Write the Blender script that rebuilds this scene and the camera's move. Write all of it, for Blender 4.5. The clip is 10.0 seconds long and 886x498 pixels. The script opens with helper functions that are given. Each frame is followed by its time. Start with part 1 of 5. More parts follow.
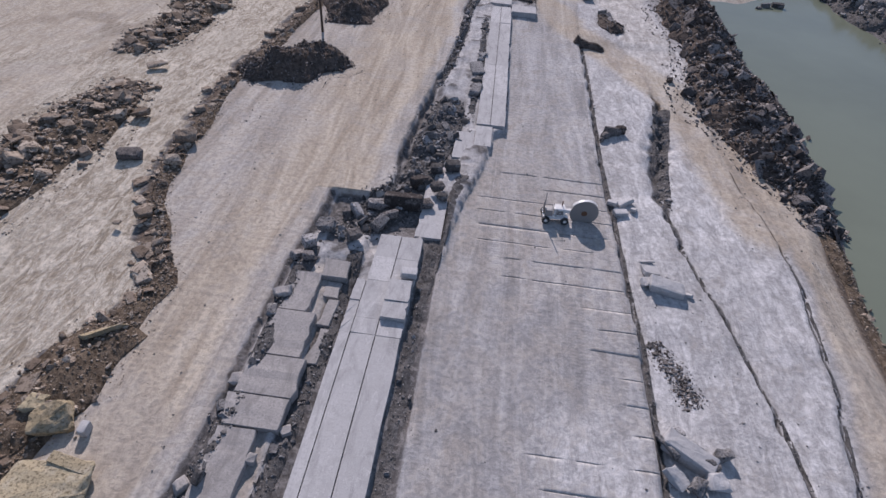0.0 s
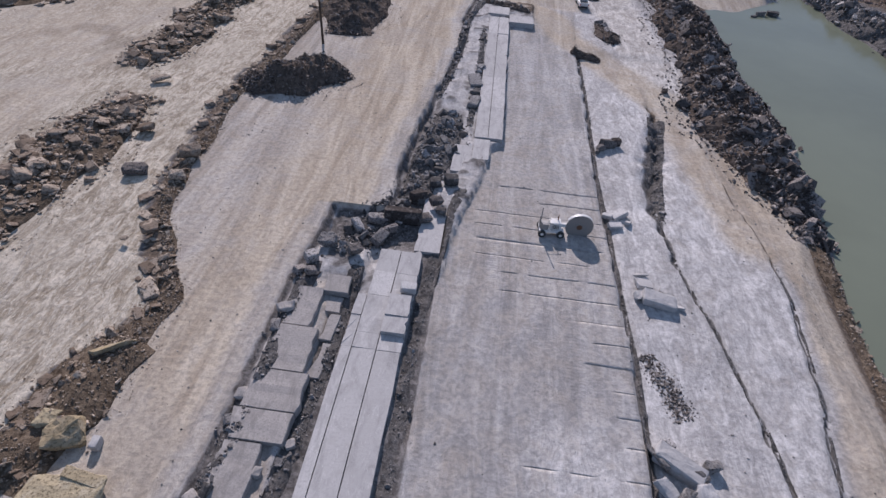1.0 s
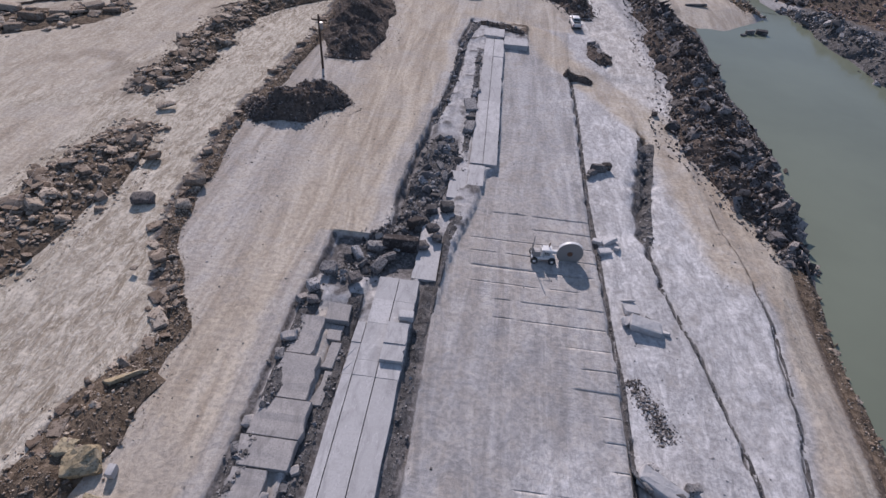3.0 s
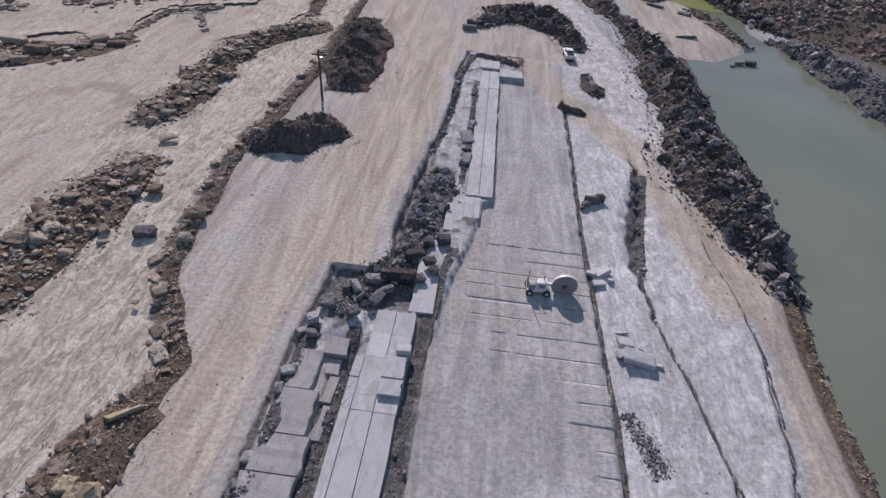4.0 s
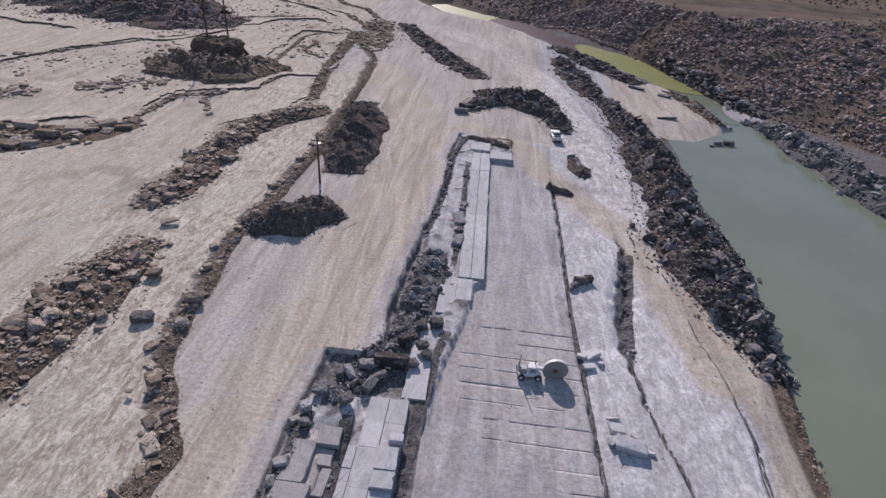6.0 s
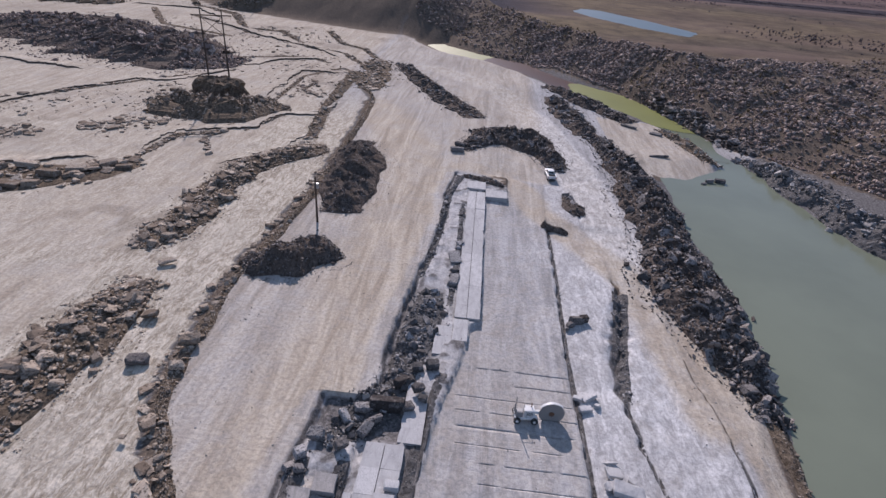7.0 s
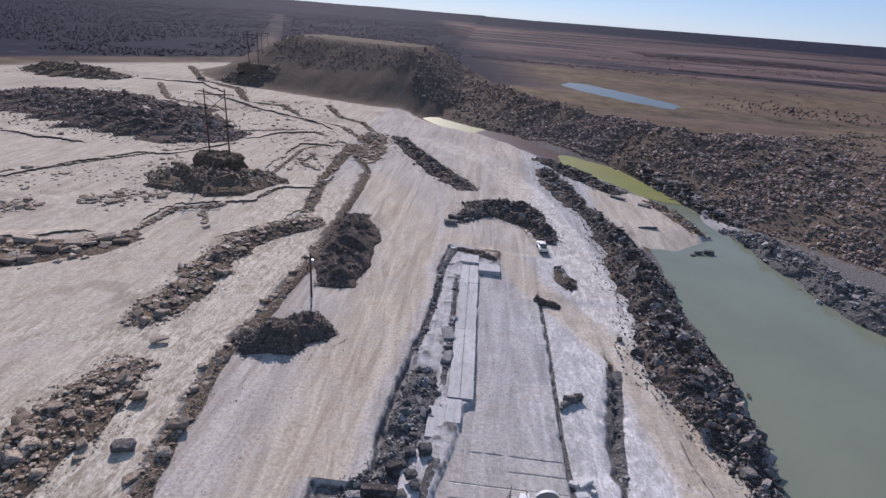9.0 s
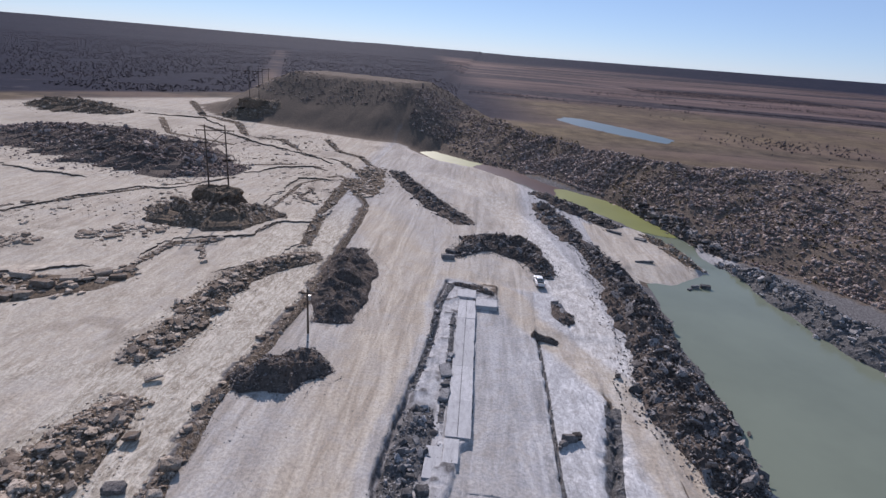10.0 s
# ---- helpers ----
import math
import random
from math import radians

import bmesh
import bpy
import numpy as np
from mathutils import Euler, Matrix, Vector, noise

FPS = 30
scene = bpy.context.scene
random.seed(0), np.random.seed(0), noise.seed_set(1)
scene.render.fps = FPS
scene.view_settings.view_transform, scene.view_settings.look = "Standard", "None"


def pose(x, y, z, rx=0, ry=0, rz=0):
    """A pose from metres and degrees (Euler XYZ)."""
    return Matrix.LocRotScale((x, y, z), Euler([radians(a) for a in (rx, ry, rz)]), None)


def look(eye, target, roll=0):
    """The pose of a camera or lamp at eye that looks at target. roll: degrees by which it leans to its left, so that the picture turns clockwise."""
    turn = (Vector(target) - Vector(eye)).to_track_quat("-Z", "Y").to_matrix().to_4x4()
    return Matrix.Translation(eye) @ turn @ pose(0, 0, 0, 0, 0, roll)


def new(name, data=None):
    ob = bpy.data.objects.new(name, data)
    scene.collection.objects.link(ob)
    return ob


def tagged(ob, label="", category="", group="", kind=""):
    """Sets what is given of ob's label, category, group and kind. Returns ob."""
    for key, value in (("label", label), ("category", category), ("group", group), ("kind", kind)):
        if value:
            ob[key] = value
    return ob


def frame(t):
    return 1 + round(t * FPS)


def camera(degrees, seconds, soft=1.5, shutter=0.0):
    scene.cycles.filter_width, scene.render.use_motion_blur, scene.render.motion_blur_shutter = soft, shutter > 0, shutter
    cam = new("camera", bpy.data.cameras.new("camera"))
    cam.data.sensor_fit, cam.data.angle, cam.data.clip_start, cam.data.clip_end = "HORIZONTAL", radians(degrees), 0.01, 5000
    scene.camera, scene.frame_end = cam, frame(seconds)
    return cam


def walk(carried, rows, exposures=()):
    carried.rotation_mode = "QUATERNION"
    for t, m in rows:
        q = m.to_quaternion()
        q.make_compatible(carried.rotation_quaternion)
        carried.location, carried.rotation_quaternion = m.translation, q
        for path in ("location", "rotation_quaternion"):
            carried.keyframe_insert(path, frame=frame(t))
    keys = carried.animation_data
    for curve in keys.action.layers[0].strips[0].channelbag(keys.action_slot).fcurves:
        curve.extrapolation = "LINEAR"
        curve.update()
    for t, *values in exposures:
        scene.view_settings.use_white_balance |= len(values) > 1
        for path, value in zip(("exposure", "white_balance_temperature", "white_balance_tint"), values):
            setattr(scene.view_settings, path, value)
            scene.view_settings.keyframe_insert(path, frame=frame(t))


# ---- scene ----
cam = camera(78.5, 10.0)
PATH = [
    (0, (0.042, 0.342, 34.282), (-0.049, 1.808, 32.925), 4.8),
    (0.5, (0.036, 0.296, 35.226), (-0.055, 1.762, 33.869), 4.7),
    (1, (-0.019, 0.31, 36.196), (-0.107, 1.776, 34.838), 4.8),
    (1.5, (0.028, 0.277, 37.098), (-0.058, 1.744, 35.741), 4.7),
    (2, (0.011, 0.251, 37.988), (-0.074, 1.718, 36.631), 4.7),
    (2.5, (0.063, 0.244, 38.795), (-0.022, 1.711, 37.438), 4.7),
    (4, (-0.041, 0.358, 41.365), (-0.124, 1.882, 40.073), 4.8),
    (4.5, (-0.022, 0.377, 42.151), (-0.106, 1.938, 40.904), 4.7),
    (5, (-0.074, 0.428, 42.926), (-0.158, 2.025, 41.725), 4.7),
    (5.5, (-0.049, 0.48, 43.68), (-0.136, 2.111, 42.525), 4.7),
    (7, (-0.06, 0.602, 45.857), (-0.149, 2.327, 44.849), 4.7),
    (7.5, (-0.057, 0.687, 46.519), (-0.147, 2.44, 45.561), 4.7),
    (8, (-0.03, 0.708, 47.145), (-0.121, 2.488, 46.239), 4.6),
    (8.5, (-0.034, 0.75, 47.803), (-0.126, 2.555, 46.947), 4.6),
    (9, (0.003, 0.805, 48.346), (-0.091, 2.634, 47.542), 4.6),
    (9.5, (-0.036, 0.792, 48.86), (-0.132, 2.643, 48.109), 4.6),
    (10, (-0.018, 0.805, 49.218), (-0.114, 2.677, 48.521), 4.6),
]
walk(cam, [(t, look(eye, target, roll)) for t, eye, target, roll in PATH], exposures=[(0, 0.0, 6450, 24), (3, 0.0, 6450, 24), (8, 0.16, 6350, 25), (10, 0.18, 6250, 22)])

# ---- world, sun, exposure ----
SUN_FROM = Vector((-0.28, 0.96, 0.0)).normalized()
SUN_ELEV = radians(31.0)
world = bpy.data.worlds.new("sky")
scene.world = world
world.use_nodes = True
wn = world.node_tree
sky = wn.nodes.new("ShaderNodeTexSky")
sky.sky_type = "NISHITA"
sky.sun_disc = False
sky.sun_elevation = SUN_ELEV
sky.sun_rotation = math.atan2(SUN_FROM.x, SUN_FROM.y)
sky.air_density, sky.dust_density, sky.ozone_density = 0.7, 0.0, 4.0
haze = wn.nodes.new("ShaderNodeMix")
haze.data_type = "RGBA"
haze.inputs[0].default_value, haze.inputs[7].default_value = 0.42, (4.6, 6.9, 9.8, 1)
wn.links.new(sky.outputs[0], haze.inputs[6])
wn.links.new(haze.outputs[2], wn.nodes["Background"].inputs[0])
wn.nodes["Background"].inputs[1].default_value = 0.077
sun_data = bpy.data.lights.new("sun", "SUN")
sun_data.energy, sun_data.angle, sun_data.color = 4.75, radians(0.5), (1.0, 0.95, 0.885)
sun = new("sun", sun_data)
sun.matrix_world = look((0, 0, 100), Vector((0, 0, 100)) - (SUN_FROM * math.cos(SUN_ELEV) + Vector((0, 0, math.sin(SUN_ELEV)))))

# ---- materials ----
def nodes_of(name, rough=0.9):
    m = bpy.data.materials.new(name)
    m.use_nodes = True
    t = m.node_tree
    b = t.nodes["Principled BSDF"]
    b.inputs["Roughness"].default_value = rough
    if rough > 0.85:
        b.inputs["Specular IOR Level"].default_value = 0.03
    return m, t, b


def add(t, kind, **values):
    n = t.nodes.new(kind)
    for k, v in values.items():
        n.inputs[k.replace("_", " ")].default_value = v
    return n


def mix(t, fac, a, b, mode="MIX"):
    n = t.nodes.new("ShaderNodeMix")
    n.data_type, n.blend_type = "RGBA", mode
    for socket, v in ((n.inputs[0], fac), (n.inputs[6], a), (n.inputs[7], b)):
        if isinstance(v, bpy.types.NodeSocket):
            t.links.new(v, socket)
        elif isinstance(v, tuple):
            socket.default_value = (*v, 1)
        else:
            socket.default_value = v
    return n.outputs[2]


def calc(t, op, a, b=0.0, clamp=False):
    n = t.nodes.new("ShaderNodeMath")
    n.operation, n.use_clamp = op, clamp
    for socket, v in ((n.inputs[0], a), (n.inputs[1], b)):
        if isinstance(v, bpy.types.NodeSocket):
            t.links.new(v, socket)
        else:
            socket.default_value = v
    return n.outputs[0]


def grain(t, scale, detail=4.0, rough=0.6, stretch=(1, 1, 1), turn=0.0, distort=0.0):
    """Noise in metres; stretch divides the frequency along an axis."""
    co = t.nodes.new("ShaderNodeTexCoord")
    mp = t.nodes.new("ShaderNodeMapping")
    mp.inputs["Rotation"].default_value[2] = radians(turn)
    mp.inputs["Scale"].default_value = stretch
    n = add(t, "ShaderNodeTexNoise", Scale=scale, Detail=detail, Roughness=rough, Distortion=distort)
    t.links.new(co.outputs["Object"], mp.inputs[0])
    t.links.new(mp.outputs[0], n.inputs["Vector"])
    return n.outputs[0]


def ramp(t, value, lo, hi):
    n = add(t, "ShaderNodeMapRange", From_Min=lo, From_Max=hi)
    t.links.new(value, n.inputs[0])
    return n.outputs[0]


def bump(t, b, height, strength, distance):
    n = add(t, "ShaderNodeBump", Strength=strength, Distance=distance)
    t.links.new(height, n.inputs["Height"])
    t.links.new(n.outputs[0], b.inputs["Normal"])


def rock_material(name, light, dark, dusty, joined=False, pits=0.55, relief=0.6, stain=0.0):
    """Broken stone: two tones by piece, dust on it, fine pits."""
    m, t, b = nodes_of(name, 0.92)
    if joined:
        pick = t.nodes.new("ShaderNodeNewGeometry").outputs["Random Per Island"]
    else:
        pick = t.nodes.new("ShaderNodeObjectInfo").outputs["Random"]
    base = mix(t, calc(t, "POWER", pick, 1.6), dark, light)
    base = mix(t, ramp(t, grain(t, 1.3, 5), 0.5, 0.8), base, dusty)
    if stain:
        streaks = grain(t, 0.9, 6, 0.7, stretch=(1, 0.3, 1), turn=8, distort=1.2)
        base = mix(t, calc(t, "MULTIPLY", ramp(t, streaks, 0.48, 0.66), stain), base, tuple(c * 0.5 for c in dark))
        pale = grain(t, 2.4, 6, 0.75, stretch=(1, 0.4, 1), distort=1.5)
        base = mix(t, calc(t, "MULTIPLY", ramp(t, pale, 0.56, 0.68), stain), base, tuple(min(0.7, c * 1.25) for c in light))
    spots = grain(t, 6.0, 5, 0.7)
    base = mix(t, ramp(t, spots, 0.62, 0.5), tuple(c * pits for c in dark), base)
    t.links.new(base, b.inputs["Base Color"])
    bump(t, b, spots, relief, 0.12)
    return m


def plain_material(name, colour, rough=0.5, metal=0.0, wear=0.25, scale=4.0):
    """Paint, steel or rubber with grime in patches."""
    m, t, b = nodes_of(name, rough)
    g = grain(t, scale, 5, 0.65)
    t.links.new(mix(t, ramp(t, g, 0.42, 0.72), colour, tuple(c * (1 - wear) + 0.16 * wear for c in colour)), b.inputs["Base Color"])
    b.inputs["Metallic"].default_value = metal
    bump(t, b, g, 0.15, 0.01)
    return m


def ground_material():
    m, t, b = nodes_of("quarry_ground", 0.95)
    soil = t.nodes.new("ShaderNodeAttribute")
    soil.attribute_name = "soil"
    far = t.nodes.new("ShaderNodeAttribute")
    far.attribute_name = "far"
    s = t.nodes.new("ShaderNodeSeparateColor")
    f = t.nodes.new("ShaderNodeSeparateColor")
    t.links.new(soil.outputs["Color"], s.inputs[0])
    t.links.new(far.outputs["Color"], f.inputs[0])
    tan, dirt, chalk = s.outputs
    wood, field, grass = f.outputs
    fine = grain(t, 2.2, 8, 0.7)
    wide = grain(t, 0.11, 5, 0.6)
    blotch = grain(t, 0.45, 6, 0.65, distort=0.6)
    tracks = grain(t, 1.1, 4, 0.6, stretch=(1, 0.05, 1), turn=4)
    flecks = grain(t, 0.9, 6, 0.75, stretch=(1, 0.35, 1), turn=-28, distort=1.2)
    waves = t.nodes.new("ShaderNodeTexWave")
    waves.bands_direction = "Y"
    for k, v in (("Scale", 0.95), ("Distortion", 2.0), ("Detail", 2.0), ("Detail Scale", 1.5)):
        waves.inputs[k].default_value = v
    place = t.nodes.new("ShaderNodeTexCoord")
    t.links.new(place.outputs["Object"], waves.inputs["Vector"])
    lanes = grain(t, 0.9, 3, 0.55, stretch=(1, 0.035, 1), turn=3, distort=0.3)
    ruts = grain(t, 0.33, 6, 0.66, stretch=(1, 0.1, 1), turn=3, distort=1.6)
    lugs = calc(t, "MULTIPLY", ramp(t, waves.outputs[0], 0.5, 0.8), ramp(t, lanes, 0.57, 0.63))
    crumbs = grain(t, 5.5, 6, 0.8)
    # cut limestone floor under pale dust
    stone = mix(t, ramp(t, ruts, 0.39, 0.61), (0.262, 0.255, 0.253), (0.42, 0.413, 0.413))
    stone = mix(t, calc(t, "MULTIPLY", ramp(t, wide, 0.42, 0.66), 0.6), stone, (0.39, 0.378, 0.37))
    stone = mix(t, calc(t, "MULTIPLY", ramp(t, blotch, 0.52, 0.72), 0.7), stone, (0.255, 0.247, 0.245))
    stone = mix(t, calc(t, "MULTIPLY", ramp(t, tracks, 0.5, 0.72), 0.35), stone, (0.5, 0.49, 0.49))
    stone = mix(t, calc(t, "MULTIPLY", lugs, 0.36), stone, (0.2, 0.195, 0.195))
    stone = mix(t, calc(t, "MULTIPLY", ramp(t, crumbs, 0.6, 0.72), 0.45), stone, (0.16, 0.155, 0.155))
    bare = mix(t, ramp(t, flecks, 0.42, 0.62), (0.40, 0.39, 0.385), (0.68, 0.67, 0.665))
    bare = mix(t, calc(t, "MULTIPLY", ramp(t, blotch, 0.5, 0.68), 0.75), bare, (0.345, 0.336, 0.33))
    bare = mix(t, calc(t, "MULTIPLY", ramp(t, crumbs, 0.57, 0.68), 0.5), bare, (0.22, 0.212, 0.21))
    stone = mix(t, calc(t, "MULTIPLY", soil.outputs["Alpha"], ramp(t, calc(t, "ADD", calc(t, "ADD", soil.outputs["Alpha"], calc(t, "MULTIPLY", calc(t, "SUBTRACT", blotch, 0.5), 2.4)), calc(t, "SUBTRACT", flecks, 0.5)), 0.1, 0.7), True), stone, bare)
    # road dust, rolled in streaks
    dust = mix(t, ramp(t, ruts, 0.38, 0.62), (0.345, 0.285, 0.22), (0.52, 0.45, 0.36))
    dust = mix(t, calc(t, "MULTIPLY", ramp(t, tracks, 0.5, 0.75), 0.35), dust, (0.58, 0.52, 0.43))
    dust = mix(t, calc(t, "MULTIPLY", ramp(t, blotch, 0.52, 0.7), 0.55), dust, (0.30, 0.262, 0.225))
    dust = mix(t, calc(t, "MULTIPLY", ramp(t, wide, 0.5, 0.62), 0.35), dust, (0.40, 0.37, 0.335))
    dust = mix(t, calc(t, "MULTIPLY", ramp(t, crumbs, 0.62, 0.74), 0.4), dust, (0.2, 0.17, 0.14))
    # pale scraped bench with flecks
    curls = grain(t, 2.2, 5, 0.8, stretch=(1, 0.3, 1), turn=-40, distort=2.5)
    scraped = mix(t, ramp(t, flecks, 0.40, 0.6), (0.27, 0.222, 0.165), (0.60, 0.54, 0.45))
    scraped = mix(t, calc(t, "MULTIPLY", ramp(t, curls, 0.52, 0.62), 0.75), scraped, (0.70, 0.65, 0.56))
    scraped = mix(t, calc(t, "MULTIPLY", ramp(t, blotch, 0.52, 0.72), 0.6), scraped, (0.33, 0.285, 0.225))
    scraped = mix(t, calc(t, "MULTIPLY", ramp(t, wide, 0.5, 0.7), 0.5), scraped, (0.46, 0.415, 0.345))
    loose = mix(t, ramp(t, fine, 0.35, 0.7), (0.05, 0.036, 0.028), (0.23, 0.182, 0.142))
    loose = mix(t, calc(t, "MULTIPLY", tan, 1.8, True), mix(t, ramp(t, fine, 0.35, 0.7), (0.055, 0.05, 0.05), (0.24, 0.228, 0.222)), loose)
    # ragged borders between the surfaces
    ragged = calc(t, "MULTIPLY", calc(t, "SUBTRACT", fine, 0.5), 1.1)
    base = mix(t, calc(t, "ADD", tan, calc(t, "ADD", calc(t, "MULTIPLY", ragged, 0.5), calc(t, "MULTIPLY", calc(t, "SUBTRACT", blotch, 0.55), 1.3)), True), stone, dust)
    base = mix(t, calc(t, "ADD", chalk, calc(t, "MULTIPLY", ragged, 0.5), True), base, scraped)
    base = mix(t, ramp(t, calc(t, "ADD", dirt, ragged), 0.35, 0.6), base, loose)
    base = mix(t, calc(t, "MULTIPLY", ramp(t, fine, 0.56, 0.4), 0.55), base, mix(t, 0.55, base, (0.08, 0.075, 0.07)))
    # distance: leafless woods with blue haze painted into the colour, stubble, dry grass
    brush = grain(t, 0.06, 8, 0.75)
    strips = grain(t, 0.012, 6, 0.6, stretch=(0.16, 1, 1), turn=-8)
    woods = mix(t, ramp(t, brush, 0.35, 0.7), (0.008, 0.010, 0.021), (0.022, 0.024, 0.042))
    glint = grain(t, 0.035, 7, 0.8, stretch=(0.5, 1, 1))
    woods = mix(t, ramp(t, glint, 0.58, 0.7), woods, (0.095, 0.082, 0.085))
    stubble = mix(t, ramp(t, strips, 0.38, 0.62), (0.06, 0.044, 0.044), (0.155, 0.11, 0.10))
    bands = grain(t, 0.007, 5, 0.6, stretch=(0.12, 1, 1), turn=-7)
    stubble = mix(t, ramp(t, bands, 0.51, 0.54), stubble, mix(t, ramp(t, brush, 0.4, 0.65), (0.022, 0.02, 0.028), (0.075, 0.062, 0.066)))
    meadow = mix(t, ramp(t, brush, 0.35, 0.65), (0.075, 0.058, 0.042), (0.19, 0.145, 0.09))
    base = mix(t, field, base, stubble)
    base = mix(t, grass, base, meadow)
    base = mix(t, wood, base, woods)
    t.links.new(base, b.inputs["Base Color"])
    both = calc(t, "ADD", fine, calc(t, "MULTIPLY", flecks, calc(t, "MULTIPLY", chalk, 2.0)))
    both = calc(t, "ADD", both, calc(t, "MULTIPLY", ruts, 0.6))
    bump(t, b, both, 0.85, 0.12)
    return m


def water_material(name, colour, rough, ripple):
    m, t, b = nodes_of(name, rough)
    g = grain(t, 0.05, 4)
    t.links.new(mix(t, ramp(t, g, 0.35, 0.7), colour, tuple(c * 0.86 for c in colour)), b.inputs["Base Color"])
    b.inputs["IOR"].default_value = 1.33
    bump(t, b, grain(t, 1.6, 3), ripple, 0.03)
    return m


GROUND = ground_material()
GREY = dict(light=(0.39, 0.375, 0.368), dark=(0.085, 0.08, 0.078), dusty=(0.40, 0.385, 0.37))
BROWN = dict(light=(0.50, 0.42, 0.34), dark=(0.17, 0.13, 0.10), dusty=(0.40, 0.36, 0.31))
DARK = dict(light=(0.35, 0.322, 0.305), dark=(0.058, 0.05, 0.047), dusty=(0.30, 0.275, 0.26))
SPOIL = dict(light=(0.43, 0.355, 0.31), dark=(0.15, 0.11, 0.098), dusty=(0.36, 0.30, 0.26))
ROCK = {n: (rock_material(n + "_rock", **v), rock_material(n + "_rubble", joined=True, **v)) for n, v in (("grey", GREY), ("brown", BROWN), ("dark", DARK), ("spoil", SPOIL))}
SLAB = rock_material("sawn_limestone", (0.50, 0.49, 0.485), (0.40, 0.392, 0.388), (0.345, 0.335, 0.325), pits=0.93, relief=0.25, stain=0.55)
SHELF = rock_material("dusty_shelf_stone", (0.35, 0.33, 0.315), (0.30, 0.283, 0.27), (0.38, 0.36, 0.345), pits=0.85, relief=0.4, stain=0.6)
YELLOW = rock_material("ochre_rock", (0.44, 0.37, 0.25), (0.32, 0.26, 0.17), (0.46, 0.41, 0.32))
SOIL = {}
for n, lo, hi in (("grey", (0.05, 0.047, 0.046), (0.19, 0.182, 0.178)), ("brown", (0.05, 0.036, 0.026), (0.25, 0.195, 0.145)), ("dark", (0.045, 0.035, 0.029), (0.185, 0.15, 0.128)), ("spoil", (0.06, 0.045, 0.038), (0.2, 0.165, 0.14))):
    m, t, b = nodes_of(n + "_soil", 0.95)
    g = grain(t, 1.5, 8, 0.75)
    t.links.new(mix(t, ramp(t, g, 0.35, 0.7), lo, hi), b.inputs["Base Color"])
    bump(t, b, g, 0.9, 0.3)
    SOIL[n] = m
WATER = water_material("pond_water", (0.165, 0.185, 0.135), 0.16, 0.2)
ALGAE = water_material("algae_water", (0.165, 0.175, 0.045), 0.5, 0.1)
RUSTY = water_material("rusty_water", (0.085, 0.045, 0.032), 0.35, 0.15)
BLUE = water_material("far_water", (0.085, 0.13, 0.15), 0.45, 0.1)
WHITE_PAINT = plain_material("dusty_white_paint", (0.68, 0.67, 0.65), 0.45)
STEEL = plain_material("dusty_steel", (0.33, 0.32, 0.31), 0.5, 0.4)
BLACK = plain_material("black_rubber", (0.03, 0.03, 0.03), 0.8)
GLASS = plain_material("dark_glass", (0.02, 0.025, 0.03), 0.08, 0.0, 0.05)
TIMBER = plain_material("tarred_timber", (0.075, 0.055, 0.042), 0.9, 0, 0.3, 9)
WIRE = plain_material("bare_wire", (0.34, 0.33, 0.32), 0.9)
DISC = plain_material("dusty_saw_steel", (0.24, 0.225, 0.21), 0.75, 0.0)
RUST = plain_material("rusty_steel", (0.16, 0.08, 0.045), 0.8, 0.2)
RED = plain_material("red_lens", (0.35, 0.02, 0.02), 0.3)
CERAMIC = plain_material("brown_ceramic", (0.1, 0.05, 0.035), 0.7)

# ---- lie of the land ----
def vnoise(x, y, scale, seed=0):
    """Smooth value noise between 0 and 1."""
    x, y = np.asarray(x, float) / scale, np.asarray(y, float) / scale
    ix, iy = np.floor(x), np.floor(y)
    fx, fy = x - ix, y - iy
    fx, fy = fx * fx * (3 - 2 * fx), fy * fy * (3 - 2 * fy)

    def h(a, c):
        v = np.sin(a * 127.1 + c * 311.7 + seed * 74.7) * 43758.5453
        return v - np.floor(v)
    return (h(ix, iy) * (1 - fx) + h(ix + 1, iy) * fx) * (1 - fy) + (h(ix, iy + 1) * (1 - fx) + h(ix + 1, iy + 1) * fx) * fy


def ease(v):
    v = np.clip(v, 0, 1)
    return v * v * (3 - 2 * v)


def curve(y, table):
    return np.interp(y, [p[0] for p in table], [p[1] for p in table])


# edges that run along the quarry, as (y, x)
BENCH_EDGE = [(-200, -29), (10, -29.4), (17, -28.6), (20.4, -28.8), (22, -27.5), (26, -26.6), (28.7, -25.7), (32, -28), (35.4, -29.4), (39, -32.3), (44, -33.1), (51, -33.6), (56, -34), (66, -34.5), (77, -33), (95, -32.2), (115, -32.9), (142, -33.2), (166, -35), (185, -44)]
PIT_EDGE = [(-200, -16.5), (10, -16.2), (24, -15.9), (35, -15.5), (43.9, -14.6), (44.1, -8.9), (54, -8.9), (68, -7.6), (79, -6.3), (92, -5.2), (100, -5.8), (113, -4.7)]
STRIP_WEST = [(-200, -2.5), (33, -2.5), (41, -1.8), (48, -0.4), (54, 0.8), (59, 1.4), (60.5, 2.8), (103, 2.5), (104, 6.8), (113, 7)]
STRIP_EAST = [(-200, 14), (10, 14.4), (28, 15), (39, 14.6), (57, 14.1), (78, 14.4), (93, 14.1), (113, 15)]
CRACK_A = [(-200, 26), (10, 25.5), (19, 25.2), (24, 24.8), (32, 23.5), (42, 21.3), (51, 20.4), (57, 21.2), (63, 22.4), (72, 24)]
